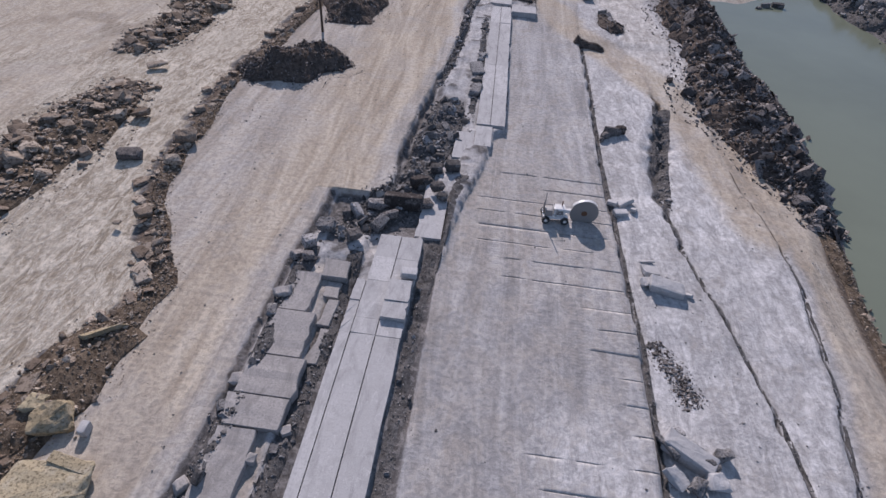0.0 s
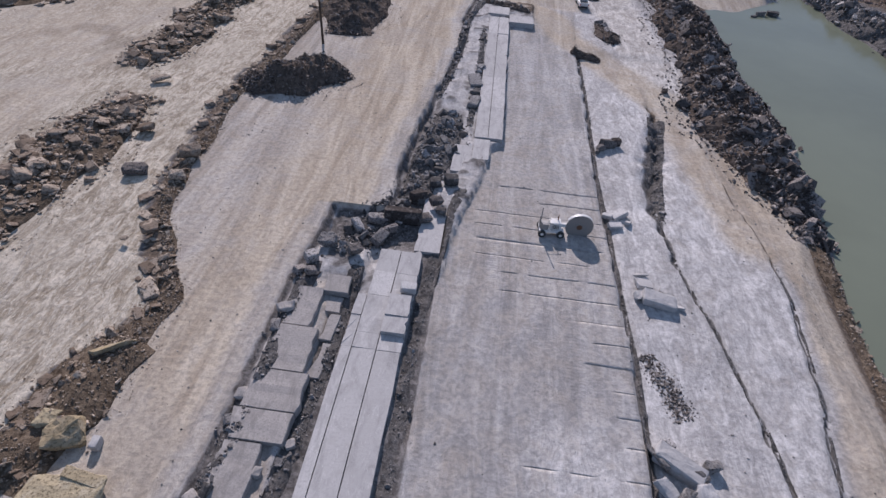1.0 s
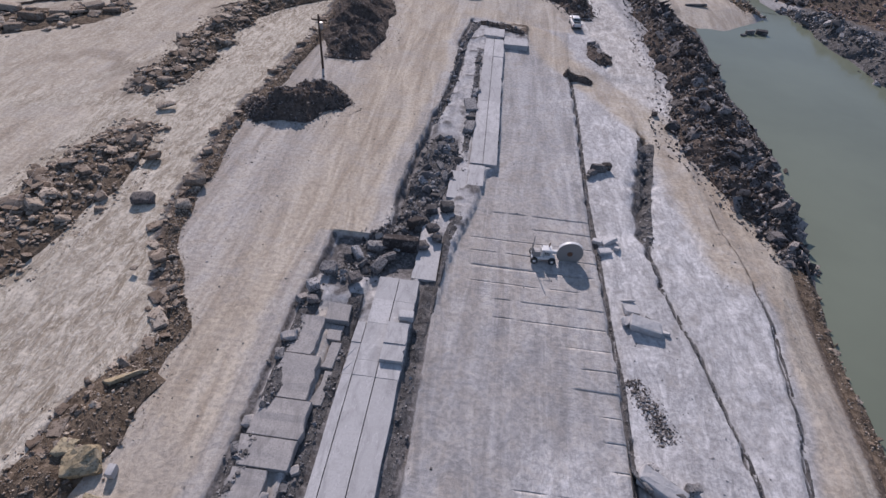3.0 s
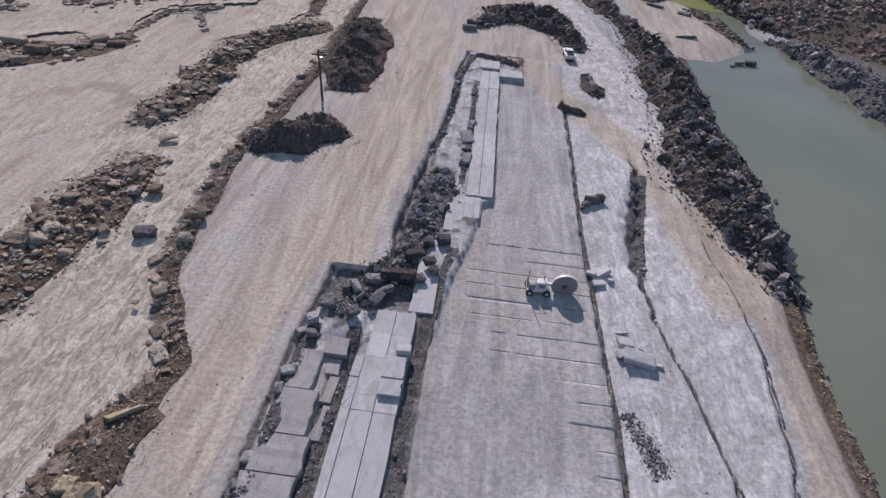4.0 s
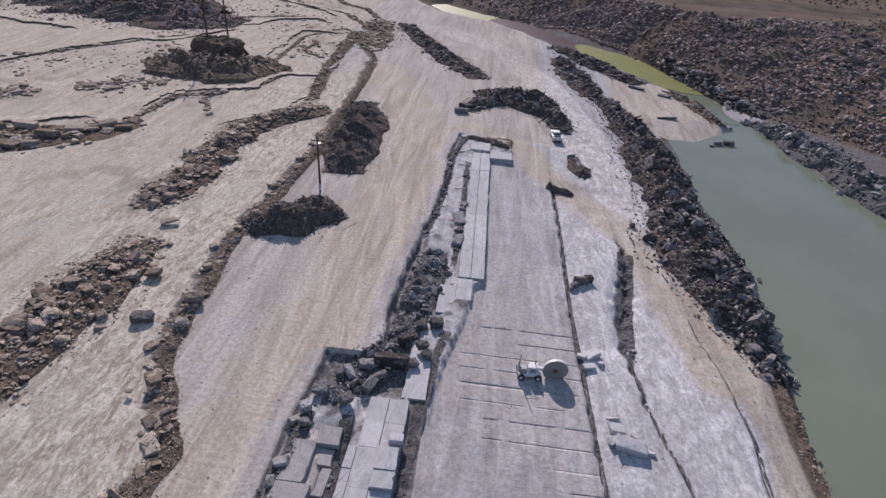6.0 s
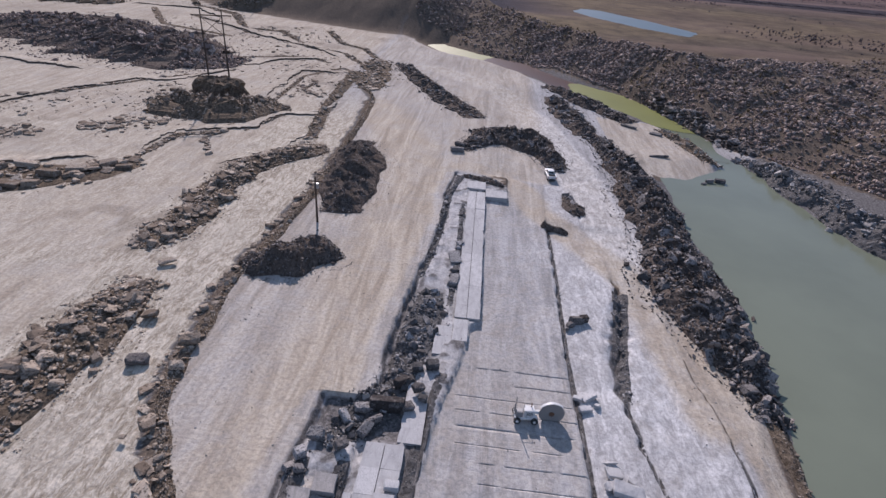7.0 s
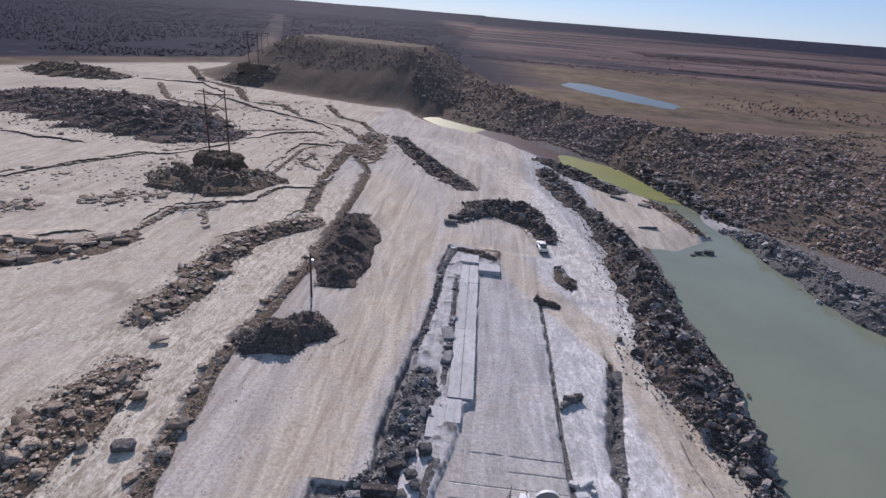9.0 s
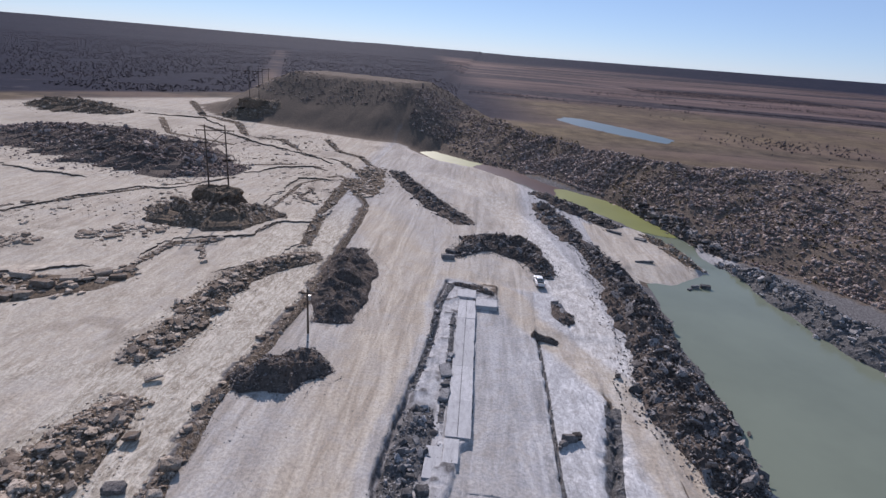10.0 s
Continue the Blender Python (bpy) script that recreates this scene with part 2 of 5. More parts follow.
CRACK_B = [(-200, 26), (10, 27.4), (19, 28.6), (28, 30.5), (39, 31.9), (46, 31.9), (60, 30)]
SHORE_WEST = [(-200, 33), (0, 36), (36, 39.0), (45, 39.4), (57, 42), (66, 43.3), (76, 44.3), (121, 44.9), (131, 46.2)]
SHORE_EAST = [(-200, 140), (30, 100), (70, 90), (101, 80), (118, 76), (131, 74), (160, 76)]
SHORE_NORTH = [(44, 129), (46, 130), (54, 132.6), (61, 138), (64, 142), (75, 144)]
CHANNEL = [(70, 140), (68, 156), (64, 168), (59, 181), (52, 196), (43, 210), (33, 222), (22, 236), (9, 252), (-9, 264), (-26, 284)]
BERM_FOOT = [(-60, 312), (-27, 300), (-4, 273), (15, 257), (30, 246), (40, 231), (50, 220), (56, 205), (63, 188), (67, 176), (73, 161), (80, 151), (87, 144), (94, 135), (101, 126), (140, 100), (220, 60)]
BERM_CREST = [(-60, 372), (-9, 350), (41, 268), (73, 219), (104, 217), (134, 224), (184, 250), (400, 330)]
BERM_HEIGHT = [(-60, 13), (41, 12), (73, 13.5), (140, 14.5), (400, 14)]
TAN_LANE = [(-17.5, -50), (-17.6, 12), (-18.0, 22), (-17.6, 30), (-16.4, 40), (-14.6, 51), (-13.6, 68), (-12.2, 91), (-11.4, 114), (-19, 131), (-32, 158)]
CUTS = [(51.4, 2.6), (48.9, 5.5), (46.5, 0.2), (44.3, 0.2), (42.0, 0.4), (39.7, 0.6), (37.4, 3.1), (35.0, 3.0), (32.6, 10.1), (30.3, 10.5), (28.0, 10.5), (25.7, 11.6), (23.4, 12.7), (21.0, 13.0), (18.5, 5.6), (16.2, 6.4)]


def off_line(x, y, line):
    """Distance to a polyline."""
    best = np.full(np.shape(x), 1e9)
    for (ax, ay), (bx, by) in zip(line, line[1:]):
        u = np.clip(((x - ax) * (bx - ax) + (y - ay) * (by - ay)) / ((bx - ax) ** 2 + (by - ay) ** 2), 0, 1)
        best = np.minimum(best, np.hypot(x - ax - u * (bx - ax), y - ay - u * (by - ay)))
    return best


def wander(y, scale, amount, seed):
    return (vnoise(y, 0 * y, scale, seed) - 0.5) * 2 * amount


def jags(y, step, amount, seed):
    """Square notches, as broken rock leaves them."""
    c = np.floor(y / step + 0.35 * np.sin(y * 1.7 + seed))
    v = np.sin(c * 91.7 + seed * 13.3) * 4373.55
    return (v - np.floor(v) - 0.5) * 2 * amount


def land(x, y):
    """Height of the ground, and the weights of its surfaces."""
    x, y = np.asarray(x, float), np.asarray(y, float)
    pit = 1 - ease((y - 111.5) / 3)
    e1 = curve(y, BENCH_EDGE) + wander(y, 3.4, 0.45, 1) + jags(y, 2.1, 0.55, 2) + jags(y, 0.9, 0.2, 3)
    e2 = curve(y, PIT_EDGE) + wander(y, 4, 0.25, 3) + wander(y, 1.1, 0.12, 4)
    sw, se = curve(y, STRIP_WEST) + wander(y, 2, 0.15, 5), curve(y, STRIP_EAST) + wander(y, 1.3, 0.22, 6)
    ca, cb = curve(y, CRACK_A) + wander(y, 1.7, 0.35, 7), curve(y, CRACK_B) + wander(y, 2.1, 0.3, 8)
    z = 3.4 + (vnoise(x, y, 22, 9) - 0.5) * 0.5 + (vnoise(x, y, 2.3, 10) - 0.5) * 0.12
    k1 = 1 - ease((y - 180) / 25)
    s1 = ease((x - e1) / 0.4 + 0.5)
    z = z - 2.05 * s1 * k1 - ease((y - 180) / 40) * 2.0 * ease((x + 120) / 60)
    z = z - 0.2 * ease((x - e1 - 2) / 10) * k1
    # pit between the road and the sawn floor
    s2 = ease((x - e2) / 0.3 + 0.5) * pit
    z = z - 0.85 * s2
    z = z - 0.45 * np.exp(-((x - e2 - 0.6) / 0.45) ** 2) * s2
    rough = (vnoise(x, y, 1.6, 11) - 0.5) + (vnoise(x, y, 0.7, 12) - 0.5) * 0.6
    west = s2 * (1 - ease((x - sw) / 0.4))
    z = z + west * rough * 0.28
    south = 1 - ease((y - 33) / 2)
    shelf = south * ease((x - e2 - 1.9 - wander(y, 2, 0.4, 13)) / 0.4) * (1 - ease((x + 11.4 - wander(y, 3.5, 0.5, 14)) / 0.3))
    z = z - shelf * 0.3
    trench = south * ease((x + 11.3) / 0.4) * (1 - ease((x + 9.4) / 0.4))
    z = z - trench * 0.55
    gutter = (1 - ease((y - 43) / 4)) * ease((x + 4.4) / 0.3) * (1 - ease((x + 2.7) / 0.5)) * s2
    z = z - gutter * 0.75
    hole = ease((y - 36.5) / 3) * (1 - ease((y - 51) / 6)) * s2 * (1 - ease((x + 5.2) / 1.5)) * ease((x - e2 - 0.4) / 0.6)
    z = z - hole * (0.75 + rough * 0.5)
    hole2 = ease((y - 48) / 5) * (1 - ease((y - 66) / 5)) * s2 * (1 - ease((x + 3.0) / 1.5))
    z = z - hole2 * (0.35 + rough * 0.4)
    under = (1 - ease((y - 37.6) / 0.6)) * ease((x + 9.4) / 0.3) * (1 - ease((x + 4.4) / 0.3))
    under = np.maximum(under, ease((y - 60.2) / 0.4) * (1 - ease((y - 104) / 0.4)) * ease((x + 1.0) / 0.3) * (1 - ease((x - sw + 0.3) / 0.3)))
    z = z - under * 0.55
    s3 = ease((x - sw) / 0.35 + 0.5) * pit
    z = z - 0.62 * s3
    # the floor east of the sawn strip, in low steps
    open_n = 1 - ease((y - 92) / 4)
    s4 = ease((x - se) / 0.3 + 0.5)
    z = z - 0.5 * s4 * (0.3 + 0.7 * open_n) * pit
    rift = np.exp(-((x - se - 0.25) / 0.28) ** 2) * open_n * ease((y + 40) / 10)
    z = z - rift * 0.4 * vnoise(x, y, 0.9, 15)
    z = z - (1 - pit) * 1.75 * ease((x + 8) / 18)
    near = 1 - ease((y - 74) / 6)
    z = z - 0.3 * ease((x - ca) / 0.3 + 0.5) * near
    wide = 0.22 + 1.2 * np.exp(-((y - 62) / 11) ** 2)
    crack = np.exp(-((x - ca) / wide) ** 2) * near
    z = z - crack * (0.35 + 0.9 * np.exp(-((y - 62) / 10) ** 2)) * (0.35 + vnoise(x, y, 1.1, 16))
    near_b = 1 - ease((y - 56) / 8)
    crack2 = np.exp(-((x - cb) / 0.22) ** 2) * near_b
    z = z - 0.3 * ease((x - cb) / 0.4 + 0.5) - crack2 * 0.4 * vnoise(x, y, 1.2, 17)
    z = z - 0.9 * ease((x - 30) / 18)
    # ponds
    d = np.minimum(np.minimum(x - curve(y, SHORE_WEST) + wander(y, 5, 1.0, 18), curve(y, SHORE_EAST) - x + wander(y, 6, 2, 19)),
                   (curve(x, SHORE_NORTH) - y + wander(x, 4, 1.0, 20)) * np.where(x < 61, 0.35, 1))
    z = np.minimum(z, -3.12 - 0.32 * np.clip(d, -14, 4))
    foot, crest = curve(x, BERM_FOOT), curve(x, BERM_CREST)
    out = off_line(x, y, CHANNEL) - 4.2 - 5 * np.exp(-((y - 205) / 18) ** 2) - 4 * np.exp(-((y - 258) / 16) ** 2)
    z = np.where(y < foot + 8, np.minimum(z, -3.15 + 0.3 * np.clip(out + 1.5 * (vnoise(x, y, 4, 21) - 0.5), -4, 12)), z)
    # spoil berm, its eastern shoulder and the flat-topped heap
    lump = (vnoise(x, y, 11, 22) - 0.5) * 2.6 + (vnoise(x, y, 4, 23) - 0.5) * 1.3 + (vnoise(x, y, 1.7, 24) - 0.5) * 0.6
    up = np.clip((y - foot) / np.maximum(crest - foot, 5), 0, 1)
    top = curve(x, BERM_HEIGHT)
    ridge = np.where(y < crest, -3 + (top + 3) * up ** 0.9, top - (y - crest) * 0.5) + lump * np.minimum(1, up * 3)
    side = ease((x + 75) / 30)
    plain = -4 + 7 * (1 - ease((x + 90 + 0.2 * (y - 400)) / 120))
    spoil = ease((y - foot) / 3) * side
    z = np.where(y > foot, np.maximum(plain, ridge) * spoil + z * (1 - spoil), z)
    east = 20 - 0.27 * np.maximum(np.hypot(x - 172, y - 205) - 8, 0) + lump * 0.7
    z = np.where((x > 95) & (y > foot), np.maximum(z, east), z)
    q = np.hypot(np.maximum(np.abs((x + 82) * 0.94 + (y - 372) * -0.34) - 42, 0), np.maximum(np.abs((x + 82) * 0.34 + (y - 372) * 0.94) - 18, 0))
    heap = 27 - np.maximum(q - 2, 0) * 0.5 + lump * 0.5 * ease(q / 6) - 1.2 * ease((q + 1) / 4)
    z = np.maximum(z, np.maximum(heap, -4))
    far = np.hypot(x, y)
    z = z + 30 * np.clip((far - 1400) / 3500, 0, 1.3) ** 1.4 + ease((far - 600) / 600) * (vnoise(x, y, 300, 25) - 0.5) * 5
    # sawn kerfs
    for cy, x0 in CUTS:
        on = (x > x0 + 0.4) & (x < se - 0.1) & (np.abs(y - cy) < 0.03) & (vnoise(x, 0 * x + cy, 1.4, 26) > 0.3)
        z = np.where(on, z - 0.16, z)
    # surfaces
    tan = s1 * (1 - s2) * (1 - ease((x + 12) / 16) * (1 - pit)) * (0.58 + 0.42 * (1 - ease((off_line(x, y, TAN_LANE) - 3.4 + wander(y, 9, 1.2, 27)) / 7)))
    rim = (1 - ease((np.abs(x - e2 + 0.5) - 0.4 - 0.9 * vnoise(x, y, 5, 62)) / 1.0)) * (y < 112)
    tan = tan * (1 - 0.45 * rim)
    tan = np.maximum(tan, (1 - pit) * ease((x + 14) / 8) * (1 - ease((x - 14) / 5)) * 0.7)
    tan = np.maximum(tan, 1.0 * ease((x - cb - 0.3) / 1.5) * near * (1 - ease((x - 38) / 2)))
    arc = off_line(x, y, [(-4, 117), (4, 115), (10, 108), (13, 98), (20, 88), (27, 76), (29, 62), (31, 48)])
    tan = np.maximum(tan, 0.9 * (1 - ease((arc - 2) / 3)))
    chalk = (1 - s1) * (1 - ease((y - 130) / 60)) * ease((x + 56) / 5)
    tan = np.maximum(tan, 0.95 * ease((-x - 40) / 12) * (1 - s1 * k1))
    chalk = np.maximum(chalk, 0.6 * vnoise(x, y, 13, 47) * ease((-x - 50) / 6) * (1 - ease((y - 300) / 80)))
    pale = off_line(x, y, [(28, 84), (25, 100), (23, 125), (16, 160), (5, 190), (-20, 215)])
    chalk = np.maximum(chalk, 0.3 * (1 - ease((pale - 3.5) / 2)))
    slope = np.exp(-((x - e1 - 0.5) / (0.8 + 0.9 * vnoise(x, y, 3, 64))) ** 2) * k1
    dirt = np.maximum.reduce([slope, trench, gutter * 0.75, hole * 0.7, hole2 * 0.55, rift * 0.9, crack, crack2 * 0.85,
                              west * np.clip(0.15 + rough * 1.1, 0, 1) * (1 - shelf), ease((x - curve(y, SHORE_WEST) + 4) / 3) * (y < 131),
                              ease((y - foot + 6) / 6) * side, ease((30 - q) / 4), ease((x - 72) / 8)])
    dirt = np.maximum(dirt, ease((60 - q) / 6))
    # shaded pit wall under the road's edge, darkened by the dirt colour
    dirt = np.maximum(dirt, 0.85 * np.exp(-((x - e2 - 0.35) / 0.35) ** 2) * pit)
    dirt = np.maximum(dirt, ease((13 - off_line(x, y, CHANNEL)) / 4) * (y > 176))
    dirt = np.maximum(dirt, 0.42 * ease((y - 135) / 60) * ease((330 - y) / 40) * (x < 6) * (0.35 + 0.65 * vnoise(x, y, 15, 67)) * (1 - ease((5 - off_line(x, y, TAN_LANE)) / 4)))
    dirt = np.where((x > 38) & (x < 60) & (y > 131) & (y < 172), 0.1, dirt)
    kerf = np.zeros_like(x)
    for cy, x0 in CUTS:
        kerf = np.where((x > x0) & (x < se) & (np.abs(y - cy) < 0.028), 1, kerf)
    dirt = np.maximum(dirt, kerf * 0.22)
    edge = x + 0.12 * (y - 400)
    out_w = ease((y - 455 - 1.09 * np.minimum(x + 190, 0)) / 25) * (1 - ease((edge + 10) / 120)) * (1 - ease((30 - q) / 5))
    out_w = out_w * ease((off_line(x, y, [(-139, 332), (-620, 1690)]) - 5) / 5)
    # the horizon band takes the same haze-tinted woods colour
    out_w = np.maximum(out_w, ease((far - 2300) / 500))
    beyond = np.maximum(ease((y - crest - 12) / 15) * ease((x + 80) / 20), ease((y - 402 - 1.09 * np.minimum(x + 190, 0)) / 20)) * (1 - ease((30 - q) / 5))
    out_f = np.maximum(beyond, ease(out_w * 3))
    out_g = beyond * (1 - ease((y - 640) / 120)) * (0.3 + 0.7 * vnoise(x, y, 60, 28)) * (1 - out_w)
    white = np.maximum.reduce([s4 * pit * (1 - ease((x - cb) / 1.5)) * (0.55 + 0.45 * vnoise(x, y, 7, 45)), rim * (1 - s2) * 0.75 * vnoise(x, y, 2.2, 63), west * 0.55 * (1 - 0.8 * shelf), 1 - ease((pale - 4) / 2.5)])
    white = np.maximum(white, 0.85 * s3 * (1 - s4) * vnoise(x, y, 9, 46) * ease((x - sw - 3) / 8))
    tan = np.maximum(tan, 0.35 * s3 * (1 - s4) * vnoise(x, y, 14, 48))
    bench = ease((-x - 36) / 6) * (1 - s1 * k1) * (1 - ease((y - 420) / 20))
    dirt = np.maximum(dirt, bench * np.clip(vnoise(x, y, 13, 60) * 0.9 + (vnoise(x, y, 4, 61) - 0.5) * 0.8 - 0.45, 0, 0.42))
    tan = np.where((y > foot - 4) & (x > -75), np.maximum(tan, 0.6), tan)
    sand = (x > 36) & (x < 62) & (y > 128) & (y < 174)
    tan = np.where(sand, 0.8, tan)
    tan = np.maximum(tan, 0.4 * shelf)
    swept = np.minimum(off_line(x, y, [(-150, 40), (-90, 55), (-70, 62), (-52, 66.5), (-43.5, 65.2), (-37, 63)]) - 1.2, off_line(x, y, [(-59, 67), (-56, 78), (-51.5, 91)]) - 0.2)
    chalk = np.maximum(chalk, 0.8 * (1 - ease(swept / 2.5)))
    soil = np.stack([tan, dirt, chalk, white], -1)
    away = np.stack([out_w, out_f, out_g, np.ones_like(x)], -1)
    return z, soil, away


def ground_z(x, y):
    return float(land(np.array([x]), np.array([y]))[0][0])


def growing(start, first, limit, rate):
    out, v, step = [], start, first
    while abs(v - start) < limit:
        v += step
        step *= rate
        out.append(v)
    return out


xs = sorted(growing(-58, -0.5, 5200, 1.055) + list(np.arange(-58, 50, 0.33)) + growing(50, 0.5, 5200, 1.055))
ys = list(np.arange(6, 136, 0.36)) + growing(6, -0.8, 4900, 1.12) + growing(136, 0.5, 4700, 1.022)
for cy, _ in CUTS:
    ys += [cy - 0.035, cy - 0.022, cy + 0.022, cy + 0.035]
ys = sorted(ys)


def sheet(name, gx, gy, zfun, material):
    X, Y = np.meshgrid(gx, gy)
    Z, soil, away = zfun(X.ravel(), Y.ravel())
    co = np.stack([X.ravel(), Y.ravel(), Z], -1)
    w, h = len(gx), len(gy)
    i = (np.arange(h - 1)[:, None] * w + np.arange(w - 1)[None]).ravel()
    faces = np.stack([i, i + 1, i + w + 1, i + w], -1)
    me = bpy.data.meshes.new(name)
    me.vertices.add(len(co))
    me.vertices.foreach_set("co", co.astype(np.float32).ravel())
    me.loops.add(faces.size)
    me.loops.foreach_set("vertex_index", faces.astype(np.int32).ravel())
    me.polygons.add(len(faces))
    me.polygons.foreach_set("loop_start", np.arange(0, faces.size, 4, dtype=np.int32))
    me.update(calc_edges=True)
    for attr, values in (("soil", soil), ("far", away)):
        a = me.color_attributes.new(attr, "FLOAT_COLOR", "POINT")
        a.data.foreach_set("color", np.clip(values, 0, 1).astype(np.float32).ravel())
    me.materials.append(material)
    return new(name, me)


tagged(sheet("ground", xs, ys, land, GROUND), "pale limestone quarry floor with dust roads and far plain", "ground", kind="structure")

# ---- mesh helpers ----
def part(name, bm, material, parent=None, label="", smooth=False):
    """Link a bmesh as one mesh object, under a thing or a part."""
    me = bpy.data.meshes.new(name)
    bm.normal_update()
    bm.to_mesh(me)
    bm.free()
    me.materials.append(material)
    if smooth:
        me.polygons.foreach_set("use_smooth", [True] * len(me.polygons))
    ob = new(name, me)
    if parent is not None:
        ob.parent = parent
    if label:
        ob["label"] = label
    return ob


def box(bm, c, s, turn=None, bevel=0.0, taper=1.0):
    """A box at c of size s, its top scaled by taper."""
    r = bmesh.ops.create_cube(bm, size=1)
    for v in r["verts"]:
        k = taper if v.co.z > 0 else 1
        v.co = Vector((v.co.x * s[0] * k, v.co.y * s[1] * k, v.co.z * s[2]))
    if bevel:
        es = list({e for v in r["verts"] for e in v.link_edges})
        vs = bmesh.ops.bevel(bm, geom=es, offset=bevel, segments=2, affect="EDGES", profile=0.5)["verts"]
        vs = list({v for v in vs} | {v for v in r["verts"] if v.is_valid})
    else:
        vs = r["verts"]
    m = Matrix.Translation(c) @ (turn if turn else Matrix.Identity(4))
    bmesh.ops.transform(bm, matrix=m, verts=vs)
    return bm


def rod(bm, a, b, r0, r1=None, n=12):
    """A tapered round bar from a to b."""
    a, b = Vector(a), Vector(b)
    d = b - a
    m = Matrix.Translation((a + b) / 2) @ d.to_track_quat("Z", "Y").to_matrix().to_4x4()
    bmesh.ops.create_cone(bm, cap_ends=True, segments=n, radius1=r0, radius2=r0 if r1 is None else r1, depth=d.length, matrix=m)
    return bm


def holder(name, m, label, category, group=""):
    ob = new(name)
    ob.empty_display_size = 0.3
    ob.matrix_world = m
    return tagged(ob, label, category, group)


rng = np.random.default_rng(4)


def stone_mesh(name, seed, flat, material, chips=7):
    """A broken block: a box with pushed corners and knocked-off edges."""
    r = np.random.default_rng(seed)
    bm = bmesh.new()
    for sx in (-1, 1):
        for sy in (-1, 1):
            for sz in (-1, 1):
                p = np.array([sx, sy, sz]) * 0.5 * (1 - 0.5 * r.random(3))
                bm.verts.new((p[0], p[1] * 0.75, p[2] * flat))
    for _ in range(chips):
        p = r.normal(size=3)
        p = p / np.abs(p).max() * 0.5
        bm.verts.new((p[0], p[1] * 0.75, p[2] * flat))
    bmesh.ops.convex_hull(bm, input=bm.verts)
    bmesh.ops.delete(bm, geom=[v for v in bm.verts if not v.link_faces], context="VERTS")
    bm.normal_update()
    me = bpy.data.meshes.new(name)
    bm.to_mesh(me)
    bm.free()
    me.materials.append(material)
    return me


FLATS = {"spoil": (0.3, 0.4, 0.5, 0.6, 0.35, 0.45, 0.7, 0.3), "grey": (0.28, 0.35, 0.42, 0.5, 0.62, 0.75, 0.3, 0.45), "brown": (0.14, 0.18, 0.22, 0.28, 0.36, 0.5, 0.16, 0.24), "dark": (0.08, 0.11, 0.14, 0.18, 0.26, 0.4, 0.1, 0.16)}
STONES = {k: [stone_mesh("rock", 10 * i + j, f, ROCK[k][0]) for j, f in enumerate(v)] for i, (k, v) in enumerate(FLATS.items())}
SHAPES = {k: [(np.array([v.co for v in me.vertices]), [tuple(p.vertices) for p in me.polygons]) for me in v] for k, v in STONES.items()}


def turn_matrix(tilt, r=rng):
    return Euler((r.normal() * tilt, r.normal() * tilt, r.random() * 6.283)).to_matrix()


def strewn(name, spots, kind, parent=None, label=""):
    """Many small stones joined into one mesh. spots: rows of x, y, z, size, tilt."""
    spots = np.asarray(spots, float)
    pick = rng.integers(8, size=len(spots))
    vs, corners, sizes, n = [], [], [], 0
    for k in range(8):
        q = spots[pick == k]
        if not len(q):
            continue
        co, faces = SHAPES[kind][k]
        m = np.array([turn_matrix(tilt) for tilt in q[:, 4]])
        v = co[None] * (q[:, 3, None] * (0.7 + 0.6 * rng.random((len(q), 3))))[:, None, :]
        v = np.einsum("nij,nvj->nvi", m, v) + q[:, None, :3]
        flat, count = np.concatenate([np.array(f) for f in faces]), np.array([len(f) for f in faces])
        corners.append((flat[None] + n + np.arange(len(q))[:, None] * len(co)).ravel())
        sizes.append(np.tile(count, len(q)))
        vs.append(v.reshape(-1, 3))
        n += len(q) * len(co)
    vs, corners, sizes = np.concatenate(vs), np.concatenate(corners), np.concatenate(sizes)
    me = bpy.data.meshes.new(name)
    me.vertices.add(len(vs))
    me.vertices.foreach_set("co", vs.astype(np.float32).ravel())
    me.loops.add(len(corners))
    me.loops.foreach_set("vertex_index", corners.astype(np.int32))
    me.polygons.add(len(sizes))
    me.polygons.foreach_set("loop_start", np.concatenate([[0], np.cumsum(sizes)[:-1]]).astype(np.int32))
    me.update(calc_edges=True)
    me.materials.append(ROCK[kind][1])
    ob = new(name, me)
    ob["kind"] = "stuff"
    if parent is not None:
        ob.parent = parent
    if label:
        ob["label"] = label
    return ob


